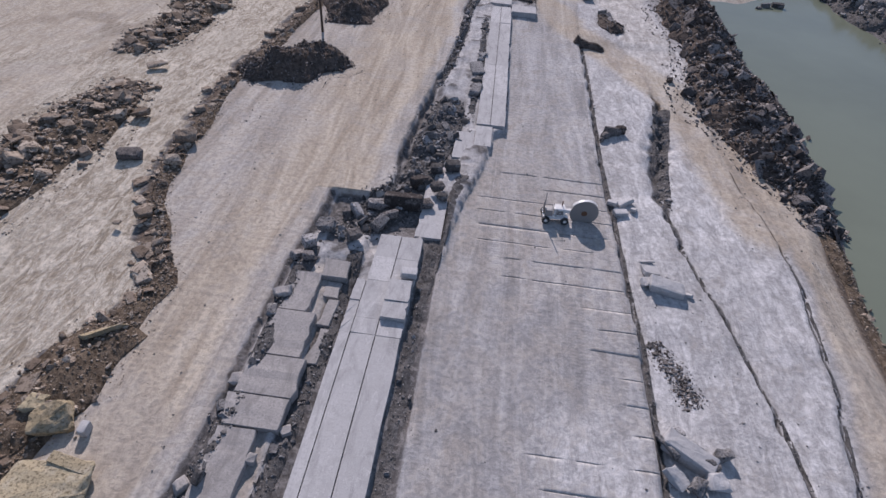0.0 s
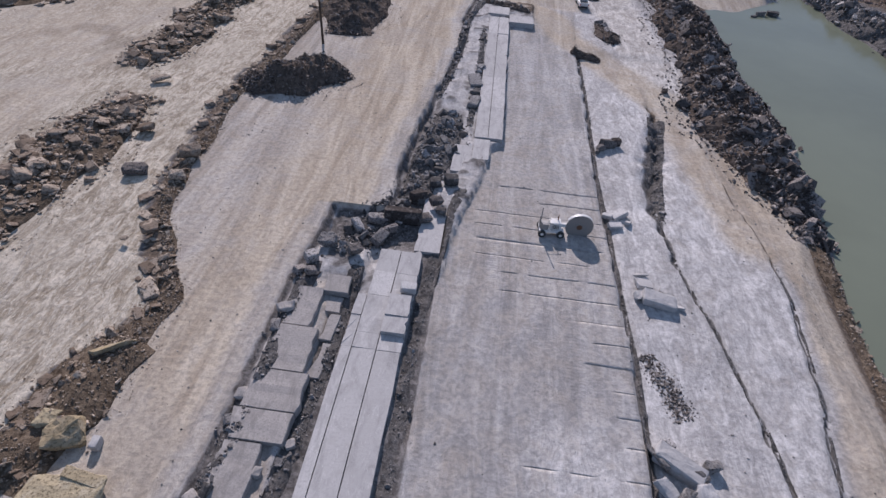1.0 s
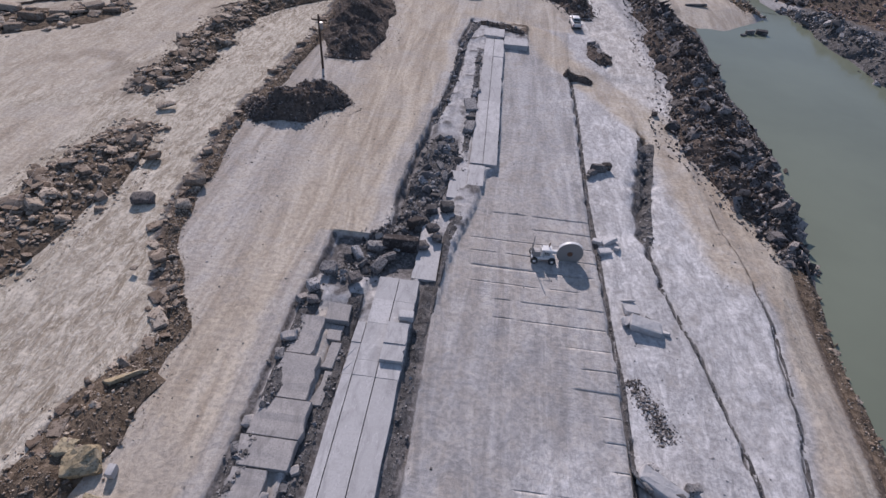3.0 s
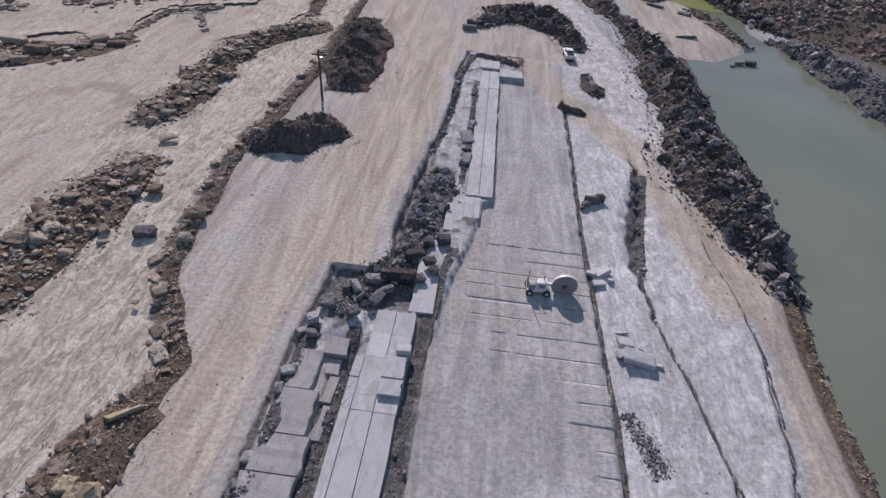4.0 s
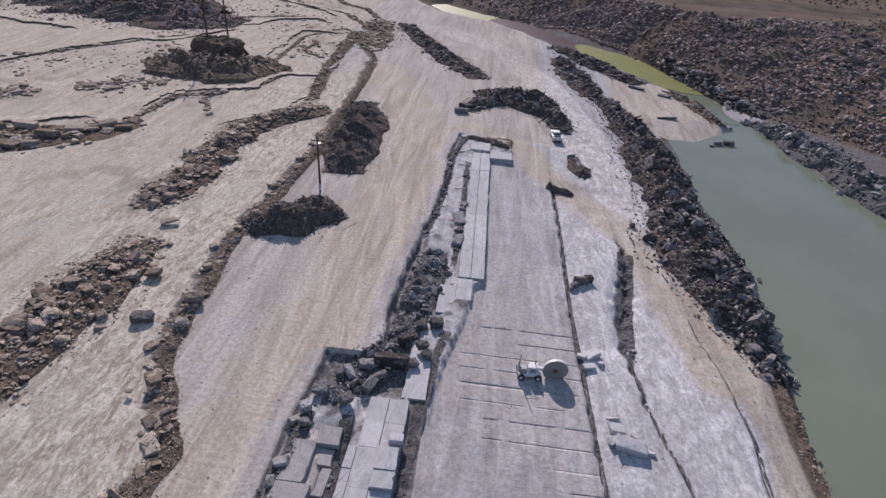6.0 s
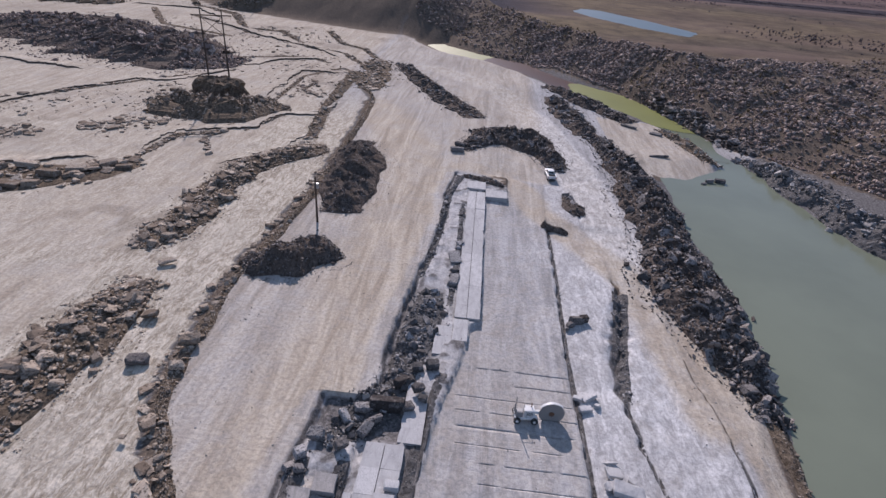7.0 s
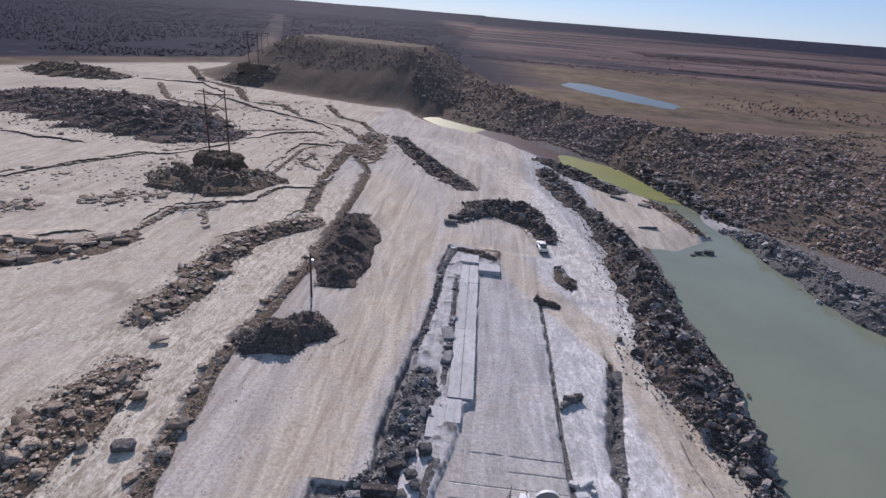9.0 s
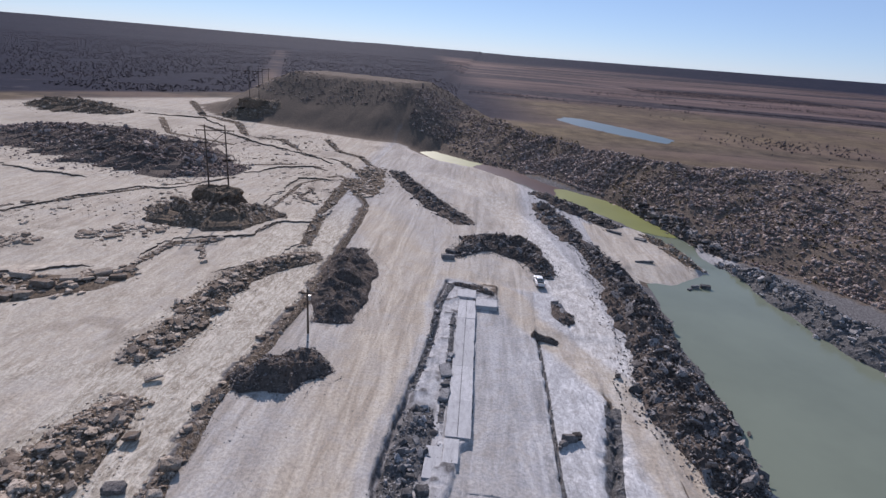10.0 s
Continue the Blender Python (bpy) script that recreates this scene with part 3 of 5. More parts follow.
def rubble(name, label, line, kind, loose, small, sizes, tilt=0.5, group="", category="rubble"):
    """A heap along a line: its soil, loose rocks one by one, and small rubble in one mesh."""
    pts = np.array(line, float)
    run = np.concatenate([[0], np.cumsum(np.hypot(*np.diff(pts[:, :2], axis=0).T))])
    length = run[-1]
    ways = np.diff(pts[:, :2], axis=0) / np.diff(run)[:, None]

    def at(u, v):
        s = u * length
        x, y, w, h = (np.interp(s, run, pts[:, k]) for k in range(4))
        i = np.clip(np.searchsorted(run, s, side="right") - 1, 0, len(ways) - 1)
        w = w * (0.75 + 0.5 * vnoise(s, 0 * s, 3.3, len(line)))
        px, py = x - ways[i, 1] * w * v, y + ways[i, 0] * w * v
        end = np.minimum(1, np.minimum(u, 1 - u) * 7 + 0.12)
        lump = 0.35 + 0.85 * vnoise(px, py, 2.6, 31) + 0.55 * (vnoise(px, py, 0.9, 32) - 0.5)
        return px, py, h * np.clip(1 - np.abs(v) ** 1.7, 0, 1) * end * lump
    root = tagged(new("rubble_heap"), label, category, group)
    nu, nv = max(10, min(150, int(length / 0.7))), 15
    U, V = (g.ravel() for g in np.meshgrid(np.linspace(0, 1, nu), np.linspace(-1, 1, nv), indexing="ij"))
    px, py, h = at(U, V)
    rim = (np.abs(V) > 0.99) | (U < 1e-6) | (U > 1 - 1e-6)
    z = land(px, py)[0] + h - np.where(rim, 0.35, 0.02)
    faces = [(i * nv + j, (i + 1) * nv + j, (i + 1) * nv + j + 1, i * nv + j + 1) for i in range(nu - 1) for j in range(nv - 1)]
    me = bpy.data.meshes.new("soil")
    me.from_pydata(np.column_stack([px, py, z]).tolist(), [], faces)
    me.materials.append(SOIL[kind])
    if max(p[3] for p in line) > 0.02:
        new("soil", me).parent = root

    def spots(count, lo, hi, reach):
        u, v = rng.random(count), np.clip(rng.normal(size=count) * reach, -1.35, 1.35)
        x, y, h = at(u, v)
        size = lo * (hi / lo) ** (rng.random(count) ** 1.8)
        size = np.where(np.abs(v) > 1, size * 0.6, size)
        return np.column_stack([x, y, h + land(x, y)[0] + size * 0.08, size, np.full(count, tilt)])
    if small:
        strewn("small_rubble", spots(small, sizes[0] * 0.4, sizes[0] * 1.5, 0.72), kind, root)
    if loose:
        for x, y, zz, size, tl in spots(loose, sizes[0], sizes[1], 0.55):
            ob = new("rock", STONES[kind][int(rng.integers(8))])
            ob.parent = root
            k = size * (0.8 + 0.4 * rng.random(3))
            ob.matrix_basis = Matrix.Translation((x, y, zz)) @ turn_matrix(tl).to_4x4() @ Matrix.Diagonal((*k, 1))
    return root


def block(name, label, x, y, size, yaw=0.0, tilt=(0, 0), material=None, seed=1, flat_top=True, lift=0.0, group="", category="stone block"):
    """One broken or sawn block resting on the ground."""
    r = np.random.default_rng(seed)
    bm = bmesh.new()
    for sx in (-1, 1):
        for sy in (-1, 1):
            for sz in (-1, 1):
                k = 0.22 if flat_top else 0.5
                p = np.array([sx, sy, sz]) * 0.5 * (1 - k * r.random(3))
                bm.verts.new((p[0] * size[0], p[1] * size[1], p[2] * size[2]))
    for _ in range(5):
        p = r.normal(size=3)
        p = p / np.abs(p).max() * 0.5
        bm.verts.new((p[0] * size[0], p[1] * size[1], p[2] * size[2]))
    bmesh.ops.convex_hull(bm, input=bm.verts)
    bmesh.ops.delete(bm, geom=[v for v in bm.verts if not v.link_faces], context="VERTS")
    bmesh.ops.bevel(bm, geom=list(bm.edges), offset=min(size) * 0.05, segments=1, affect="EDGES")
    bmesh.ops.triangulate(bm, faces=bm.faces)
    for _ in range(2):
        bmesh.ops.subdivide_edges(bm, edges=[e for e in bm.edges if e.calc_length() > min(size) * 0.35], cuts=1)
        bmesh.ops.triangulate(bm, faces=bm.faces)
    for v in bm.verts:
        v.co += Vector((noise.noise(v.co * 2.3 + Vector((seed, 0, 0))), noise.noise(v.co * 2.3 + Vector((0, seed, 9))), noise.noise(v.co * 2.3 + Vector((5, 0, seed))))) * min(size) * (0.04 if flat_top else 0.1)
    ob = part(name, bm, material or ROCK["grey"][0])
    ob.matrix_world = Matrix.Translation((x, y, ground_z(x, y) + size[2] * 0.42 + lift)) @ Euler((radians(tilt[0]), radians(tilt[1]), radians(yaw))).to_matrix().to_4x4()
    return tagged(ob, label, category, group)


# ---- water ----
def pool(name, label, outline, z, material):
    bm = bmesh.new()
    rim = []
    for (ax, ay), (bx, by) in zip(outline, outline[1:] + outline[:1]):
        n = max(2, min(40, int(math.hypot(bx - ax, by - ay) / 2.5)))
        for k in range(n):
            x, y = ax + (bx - ax) * k / n, ay + (by - ay) * k / n
            rim.append((x + 3.0 * float(vnoise(x, y, 4, 65)) - 1.5, y + 3.0 * float(vnoise(x, y, 4, 66)) - 1.5))
    bm.faces.new([bm.verts.new((x, y, z)) for x, y in rim])
    return tagged(part(name, bm, material), label, "water", kind="structure")


pool("water", "still grey-green water filling the old quarry pit", [(24, -200), (150, -200), (110, 30), (92, 100), (80, 146), (69, 146), (64, 160), (58, 160), (61, 146), (40, 133), (38, 60)], -3.1, WATER)
pool("water", "bright yellow-green algae covering a narrow pond", [(50, 176), (68, 172), (68, 205), (52, 228), (34, 226), (30, 208)], -2.97, ALGAE)
pool("water", "shallow murky channel water below the spoil bank", [(57, 150), (68, 146), (70, 177), (55, 182)], -3.05, WATER)
pool("water", "rust-brown stagnant water below the spoil bank", [(28, 204), (46, 228), (22, 262), (2, 278), (-8, 256), (10, 230)], -3.01, RUSTY)
pool("water", "yellow-green algae at the head of the channel", [(-4, 252), (4, 270), (-24, 288), (-36, 272)], -2.98, ALGAE)
pool("water", "pale blue field pond on the plain", [(66, 500), (78, 470), (104, 432), (134, 403), (147, 428), (119, 482), (92, 524), (76, 528)], -3.95, BLUE)

# ---- sawn ledges: slabs one by one ----
def ledge(name, label, columns, rows, bottom, top, drift=0.0, skip=(), raised=()):
    """Slabs parted by saw kerfs. columns and rows are the joints; raised: (column, row, height)."""
    thing = tagged(new(name), label, "ledge", kind="structure")
    r = np.random.default_rng(len(rows) * 7 + len(columns))
    for i, (xa, xb) in enumerate(zip(columns, columns[1:])):
        for j, (ya, yb) in enumerate(zip(rows, rows[1:])):
            if (i, j) in skip:
                continue
            up = dict(((a, c), h) for a, c, h in raised).get((i, j), 0.0) + r.normal() * 0.02
            bm = bmesh.new()
            x0, x1 = xa + 0.035, xb - 0.035
            ym = (ya + yb) / 2
            dx0, dx1 = drift * (ya - rows[0]), drift * (yb - rows[0])
            cs = [(x0 + dx0, ya + 0.015), (x1 + dx0, ya + 0.015), (x1 + dx1, yb - 0.015), (x0 + dx1, yb - 0.015)]
            if i == len(columns) - 2 or i == 0:
                side = 1 if i else -1
                n = 5
                edge_pts = [((x1 if i else x0) + drift * (ya + (yb - ya) * k / n - rows[0]) - side * abs(r.normal()) * 0.07, ya + 0.015 + (yb - ya - 0.03) * k / n) for k in range(n + 1)]
                cs = [cs[0], *edge_pts, cs[3]] if i else [cs[1], cs[2], *edge_pts[::-1]]
            low = [bm.verts.new((x, y, bottom)) for x, y in cs]
            high = [bm.verts.new((x, y, top + up + r.normal() * 0.012)) for x, y in cs]
            bm.faces.new(low[::-1])
            bm.faces.new(high)
            for k in range(len(cs)):
                bm.faces.new((low[k], low[(k + 1) % len(cs)], high[(k + 1) % len(cs)], high[k]))
            part("slab", bm, SLAB, thing)
    return thing


ledge("stone_ledge", "sawn pale limestone slabs parted by long saw kerfs", [-9.3, -8.35, -6.35, -4.25], [8, 26.2, 27.8, 29.6, 32.0, 35.0, 38.0], -0.9, 0.36, 0.004, skip=((0, 4), (0, 5)), raised=((2, 2, 0.42), (2, 3, 0.46)))
ledge("stone_ledge", "narrow white sawn limestone ledge beside the working floor", [-0.9, 0.85, 2.75], [60.4, 68.5, 78, 86.5, 95, 103], -0.9, 0.42, -0.006, skip=())
ledge("stone_ledge", "short sawn limestone ledge stepping down to the floor", [-0.9, 1.2], [55.6, 60.2], -0.9, 0.3)
ledge("stone_ledge", "short sawn limestone ledge stepping down to the floor", [-3.2, -0.9], [52.7, 58.5], -0.9, 0.2)
ledge("stone_ledge", "broken sawn limestone ledge at the floor's head", [-1.6, 2.4, 6.9], [100.8, 104.2, 108], -0.9, 0.55, 0, skip=((1, 1), (0, 0)))
ledge("stone_ledge", "sawn limestone step at the edge of the rubble pit", [-5.2, -2.6], [38.6, 43.4, 47.6], -1.2, 0.05)

def shelf_of_slabs(label, pieces, bottom, top):
    """Long broken slabs side by side; pieces: (y0, y1, west, east, rise)."""
    thing = tagged(new("stone_ledge"), label, "ledge", kind="structure")
    r = np.random.default_rng(12)
    for ya, yb, west, east, rise in pieces:
        n = max(3, int((yb - ya) / 0.55))
        yy = np.linspace(ya + 0.03, yb - 0.03, n)
        lx = west + 0.2 * np.cumsum(r.normal(size=n)) / n ** 0.5 + 0.1 * r.normal(size=n)
        rx = east + 0.08 * np.cumsum(r.normal(size=n)) / n ** 0.5 + 0.05 * r.normal(size=n)
        rim = [(x, y) for x, y in zip(rx, yy)] + [(x, y) for x, y in zip(lx[::-1], yy[::-1])]
        bm = bmesh.new()
        low = [bm.verts.new((x, y, bottom)) for x, y in rim]
        mid = [bm.verts.new((x, y, top + rise - 0.07 - 0.04 * r.random())) for x, y in rim]
        cx, cy = float(np.mean([q[0] for q in rim])), float(np.mean([q[1] for q in rim]))
        high = [bm.verts.new((x + 0.05 * (cx > x) - 0.05 * (cx < x), y + 0.03 * (cy > y) - 0.03 * (cy < y), top + rise + 0.02 * r.normal())) for x, y in rim]
        for a, b in ((low, mid), (mid, high)):
            for k in range(len(rim)):
                bm.faces.new((a[k], a[(k + 1) % len(rim)], b[(k + 1) % len(rim)], b[k]))
        for k in range(n - 1):
            bm.faces.new((high[k], high[k + 1], high[2 * n - 2 - k], high[2 * n - 1 - k]))
        part("slab", bm, SHELF, thing)
    return thing


shelf_of_slabs("broken dusty limestone shelf below the road's edge", [(8, 17.1, -14.9, -12.2, 0.0), (17.15, 19.6, -14.8, -10.9, 0.06), (19.6, 23.0, -14.7, -10.75, 0.05), (23.0, 27.4, -14.5, -11.35, 0.02), (27.4, 31.8, -14.4, -12.1, 0.0)], -0.5, 0.62)
shelf_of_slabs("broken pale limestone slabs in the saw trench", [(23.0, 26.4, -11.0, -10.0, 0.0), (26.6, 29.4, -11.1, -10.1, 0.1), (29.6, 31.4, -11.5, -10.2, 0.05), (31.5, 33.6, -12.2, -9.9, 0.55)], -0.9, 0.1)


def scarp(label, line, height, run):
    """A low rock step: a notched front face, its top falling back to the ground behind."""
    pts = np.array(line, float)
    far = np.concatenate([[0], np.cumsum(np.hypot(*np.diff(pts, axis=0).T))])
    s = np.arange(0, far[-1], 0.8)
    x, y = np.interp(s, far, pts[:, 0]), np.interp(s, far, pts[:, 1])
    dx, dy = np.gradient(x), np.gradient(y)
    k = np.hypot(dx, dy)
    nx, ny = -dy / k, dx / k
    flip = np.where(ny * 0.85 - nx * 0.2 < 0, -1, 1)
    nx, ny = nx * flip, ny * flip
    off = jags(s, 2.6, 0.8, 5) + jags(s, 1.1, 0.35, 8) + wander(s, 9, 0.8, 44)
    x, y = x + nx * off, y + ny * off
    h = 0.55 * height * (0.45 + 0.8 * vnoise(s, 0 * s, 6, 43)) * np.minimum(1, np.minimum(s, s[-1] - s) / 4 + 0.05)
    rows = []
    for d, f in ((-0.12, -1.0), (0.0, 0.85), (0.15, 1.0), (run * 0.35, 0.75), (run, -0.5)):
        px, py = x + nx * d, y + ny * d
        z = land(px, py)[0] + np.where(f < 0, f * 0.4, h * f)
        rows.append(np.column_stack([px, py, z]))
    co, n = np.concatenate(rows), len(s)
    faces = [(r * n + i, r * n + i + 1, (r + 1) * n + i + 1, (r + 1) * n + i) for r in range(4) for i in range(n - 1)]
    me = bpy.data.meshes.new("rock_step")
    me.from_pydata(co.tolist(), [], faces)
    soil, away = land(co[:, 0], co[:, 1])[1:]
    soil[:2 * n, 1] = 0.9
    for attr, values in (("soil", soil), ("far", away)):
        a = me.color_attributes.new(attr, "FLOAT_COLOR", "POINT")
        a.data.foreach_set("color", np.clip(values, 0, 1).astype(np.float32).ravel())
    me.materials.append(GROUND)
    return tagged(new("rock_step", me), label, "ledge", kind="structure")


for line, high, back in (([(-140, 118), (-122, 128), (-115, 145), (-108, 160), (-96, 163), (-84, 184)], 0.8, 6), ([(-74, 107), (-72.4, 118), (-71, 122), (-60.7, 124.6), (-55, 128), (-53.7, 140.5), (-43.6, 144), (-42.3, 160)], 0.8, 5),
                         ([(-64.4, 155), (-63.7, 189.5), (-50.2, 193.4)], 0.8, 6), ([(-55, 104), (-50, 108.5), (-46.4, 114), (-41.4, 127)], 0.5, 4), ([(-142, 279), (-109, 253), (-75.5, 232.5), (-59, 219)], 1.2, 8),
                         ([(-196, 307), (-159, 307), (-135, 284)], 1.2, 8), ([(-96, 188), (-83.4, 192), (-75.6, 205), (-60, 212)], 0.9, 6), ([(-175, 178), (-145.6, 167), (-126, 167)], 0.9, 7), ([(-118, 88), (-104, 90), (-90, 94), (-78, 101)], 0.7, 5)):
    scarp("low broken rock step across the dusty bench", line, high, back)

# ---- rubble ----
rubble("rubble_row", "brown broken stone and soil in a long row", [(-50, 24, 4, 1.0), (-46.5, 36, 4.6, 1.2), (-45.5, 48, 4.6, 1.4), (-45, 61, 3.2, 0.9)], "brown", 280, 2200, (0.55, 2.5), 0.2)
rubble("rubble_row", "brown broken stone and soil in a long row", [(-50.5, 68.5, 3, 0.8), (-48, 80, 4.2, 1.2), (-49, 92, 4.6, 1.2), (-47, 105, 4, 1.4), (-39, 116, 4, 1.4), (-35, 119, 3, 1)], "brown", 280, 2200, (0.5, 2.3), 0.2)
rubble("rubble_heap", "dark brown heap of soil and broken stone", [(-33, 66, 3.5, 1.8), (-27, 70.5, 6, 3.0), (-21.5, 75.5, 4, 1.6)], "dark", 60, 2600, (0.28, 1.0), 0.7)
rubble("rubble_heap", "dark brown heap of soil and broken stone", [(-23.5, 87, 3.5, 2.2), (-25, 98, 5.5, 3.2), (-26, 112, 5.6, 3.0), (-28.5, 126, 3.5, 1.6)], "dark", 80, 3400, (0.28, 1.0), 0.7)
edge = [(float(curve(y, BENCH_EDGE)) + 1.5, y, (2.2 if y < 24 else 0.4) + 1.2 * float(vnoise(y, 3, 4, 70)), 0.04 + 0.4 * float(vnoise(y, 5, 5, 71))) for y in range(11, 60, 3)]
rubble("rubble_slope", "brown soil and stones fallen along the bench face", edge, "brown", 150, 3600, (0.2, 1.1), 0.5)
edge = [(float(curve(y, BENCH_EDGE)) + 1.3, y, 0.4 + 1.2 * float(vnoise(y, 3, 7, 70)), 0.05 + 0.5 * float(vnoise(y, 5, 8, 71))) for y in range(58, 190, 5)]
rubble("rubble_slope", "brown soil and stones fallen along the bench face", edge, "brown", 150, 3400, (0.25, 1.2), 0.5)
edge = [(float(curve(y, BENCH_EDGE)) - 0.1, y, 0.9, 0.0) for y in range(12, 112, 4)]
rubble("rubble_row", "broken rock plates lying along the bench rim", edge, "brown", 150, 250, (0.5, 2.0), 0.14)
rubble("rubble_slope", "dark soil and stones below the bench corner", [(-29, 12, 3.0, 0.8), (-26.6, 18, 3.2, 0.8), (-24.6, 24.5, 2.0, 0.6)], "brown", 60, 900, (0.2, 0.9), 0.6)
rubble("rubble_mound", "grey stone rubble heaped round an earth pedestal", [(-89, 146, 6, 2.2), (-79, 139, 10, 3.6), (-68, 139, 10, 3.4), (-57, 150, 8, 1.6)], "brown", 200, 2200, (0.6, 2.0), 0.4)
rubble("rubble_field", "broad field of dark tumbled quarry blocks", [(-215, 232, 20, 2.5), (-175, 228, 30, 4), (-135, 210, 30, 4.5), (-105, 192, 18, 3.5), (-86, 190, 8, 1.5)], "spoil", 290, 6500, (1.0, 3.6), 0.6)
rubble("rubble_mound", "brown rubble heaped round a far earth pedestal", [(-156, 327, 7, 2.4), (-140, 322, 10, 3.2), (-122, 331, 7, 2)], "brown", 60, 700, (0.8, 2.4), 0.4)
rubble("rubble_field", "far low field of tumbled quarry blocks", [(-265, 318, 14, 3), (-230, 305, 20, 4), (-200, 300, 9, 2)], "brown", 60, 1300, (1.0, 3.5), 0.6)
rubble("rubble_row", "large pale blocks set in a loose row", [(-96, 84, 5, 0.3), (-84, 88, 6.5, 0.4), (-74, 94, 4.5, 0.4), (-69, 101, 2.5, 0.3)], "brown", 70, 160, (1.0, 3.4), 0.12)
rubble("rubble_row", "low line of stone slabs along a ledge", [(-71.5, 102, 1.2, 0.2), (-70.5, 118, 1.3, 0.2), (-62, 123, 1.5, 0.2)], "brown", 50, 150, (0.6, 2.2), 0.12)
rubble("rubble_row", "thin broken slabs lying flat on the bench", [(-94, 117, 5, 0.0), (-84, 121, 7, 0.0), (-78, 128, 3, 0.0)], "brown", 80, 120, (0.8, 2.6), 0.06)
rubble("rubble_row", "thin broken slabs lying flat on the bench", [(-110, 108, 6, 0.0), (-99, 111, 5, 0.0)], "brown", 45, 60, (0.8, 2.4), 0.06)
rubble("rubble_row", "low broken ledge line across the bench", [(-140, 118, 0.7, 0.2), (-118, 139, 0.8, 0.2), (-104, 160, 0.8, 0.2), (-84, 184, 0.9, 0.2)], "brown", 60, 300, (0.7, 2.4), 0.15)
rubble("rubble_row", "low broken ledge line across the bench", [(-57.5, 125, 0.6, 0.2), (-52.6, 142, 0.6, 0.2), (-44, 144.5, 0.6, 0.2)], "brown", 30, 200, (0.5, 1.6), 0.15)
rubble("rubble_row", "low broken ledge line across the bench", [(-60, 150, 0.8, 0.2), (-61, 184, 0.8, 0.2), (-52, 200, 0.8, 0.2), (-44, 193, 0.8, 0.2)], "brown", 40, 260, (0.5, 1.8), 0.15)
rubble("rubble_row", "broken slabs piled along the bench rim", [(-40.5, 124, 1.6, 0.5), (-44, 147, 1.8, 0.7), (-45.5, 175, 2.2, 0.8), (-46, 198, 3, 1)], "brown", 110, 700, (0.5, 1.9), 0.3)
rubble("rubble_row", "low dark ridges of broken stone on the far floor", [(-44, 205, 1.0, 0.5), (-58, 226, 1.3, 0.5), (-75, 232, 1.2, 0.5), (-96, 262, 1.8, 0.6), (-118, 262, 1.5, 0.5), (-150, 285, 2, 0.5)], "brown", 60, 500, (0.7, 2.6), 0.25)
rubble("rubble_row", "low dark ridges of broken stone on the far floor", [(-40, 214, 1.0, 0.4), (-52, 238, 1.4, 0.5), (-64, 246, 1.2, 0.5), (-78, 275, 2, 0.6)], "brown", 40, 400, (0.7, 2.6), 0.25)
rubble("rubble_row", "low dark ridges of broken stone on the far floor", [(-108, 250, 1.5, 0.5), (-135, 300, 2.5, 0.7), (-165, 318, 2.0, 0.6), (-200, 372, 3, 0.8)], "brown", 30, 500, (0.8, 2.8), 0.25)
rubble("rubble_field", "low broken slabs strewn over the far floor", [(-52, 158, 9, 0.0), (-62, 190, 15, 0.0), (-78, 225, 22, 0.0), (-100, 275, 26, 0.0)], "brown", 130, 900, (0.7, 2.6), 0.12)
rubble("rubble_field", "low broken slabs strewn over the dusty bench", [(-128, 122, 10, 0.0), (-108, 132, 9, 0.0), (-88, 158, 10, 0.0)], "brown", 60, 350, (0.6, 2.2), 0.1)
rubble("rubble_field", "flat grey slabs stacked in close ranks", [(-37, 174, 5.5, 0.6), (-39, 198, 5.5, 0.8), (-43, 220, 5, 0.8)], "brown", 150, 500, (0.8, 2.6), 0.08)
rubble("rubble_row", "grey blocks piled along the road's edge", [(-33, 216, 3, 1.5), (-24, 196, 3.6, 1.8), (-12, 171, 4.4, 2), (-1, 154, 3.6, 1.4)], "dark", 140, 900, (0.7, 2.4), 0.4)
rubble("rubble_heap", "dark heap of tumbled slabs at the pit's head", [(-4, 127, 2.6, 0.8), (3, 140, 6, 2.2), (11, 142, 8, 3.0), (18, 130, 4, 1.8), (19, 121, 1.6, 1)], "dark", 230, 2600, (0.5, 2.2), 0.55)
rubble("rubble_bank", "dark slabs and soil tipped along the water's edge", [(39.5, 50, 2.2, 0.9), (38.5, 60, 4.2, 2.2), (37, 72, 6.5, 3.0), (37, 88, 7.5, 3.3)], "dark", 295, 4200, (0.6, 2.7), 0.65)
rubble("rubble_bank", "dark slabs and soil tipped along the water's edge", [(37, 87, 7.5, 3.3), (37.5, 104, 7, 3.2), (37, 120, 5.8, 3.0), (35, 136, 4, 2), (32, 150, 3.5, 1.6)], "dark", 295, 4200, (0.6, 2.7), 0.65)
rubble("rubble_bank", "thin rim of stones along the water's edge", [(36.5, 16, 0.9, 0.3), (38.4, 36, 1.1, 0.4), (39, 51, 1.5, 0.6)], "brown", 60, 800, (0.2, 0.8), 0.4)
rubble("rubble_bank", "grey slabs tipped beside the sandy hollow", [(23, 190, 4, 1.6), (27, 168, 5, 2.2), (30, 150, 4, 1.8)], "dark", 150, 1000, (0.6, 2.4), 0.5)
rubble("rubble_bank", "dark bank of soil and slabs by the algae pond", [(22, 203, 4, 1.4), (34, 189, 5, 2.0), (47, 173, 4, 1.6)], "dark", 130, 1100, (0.6, 2.2), 0.5)
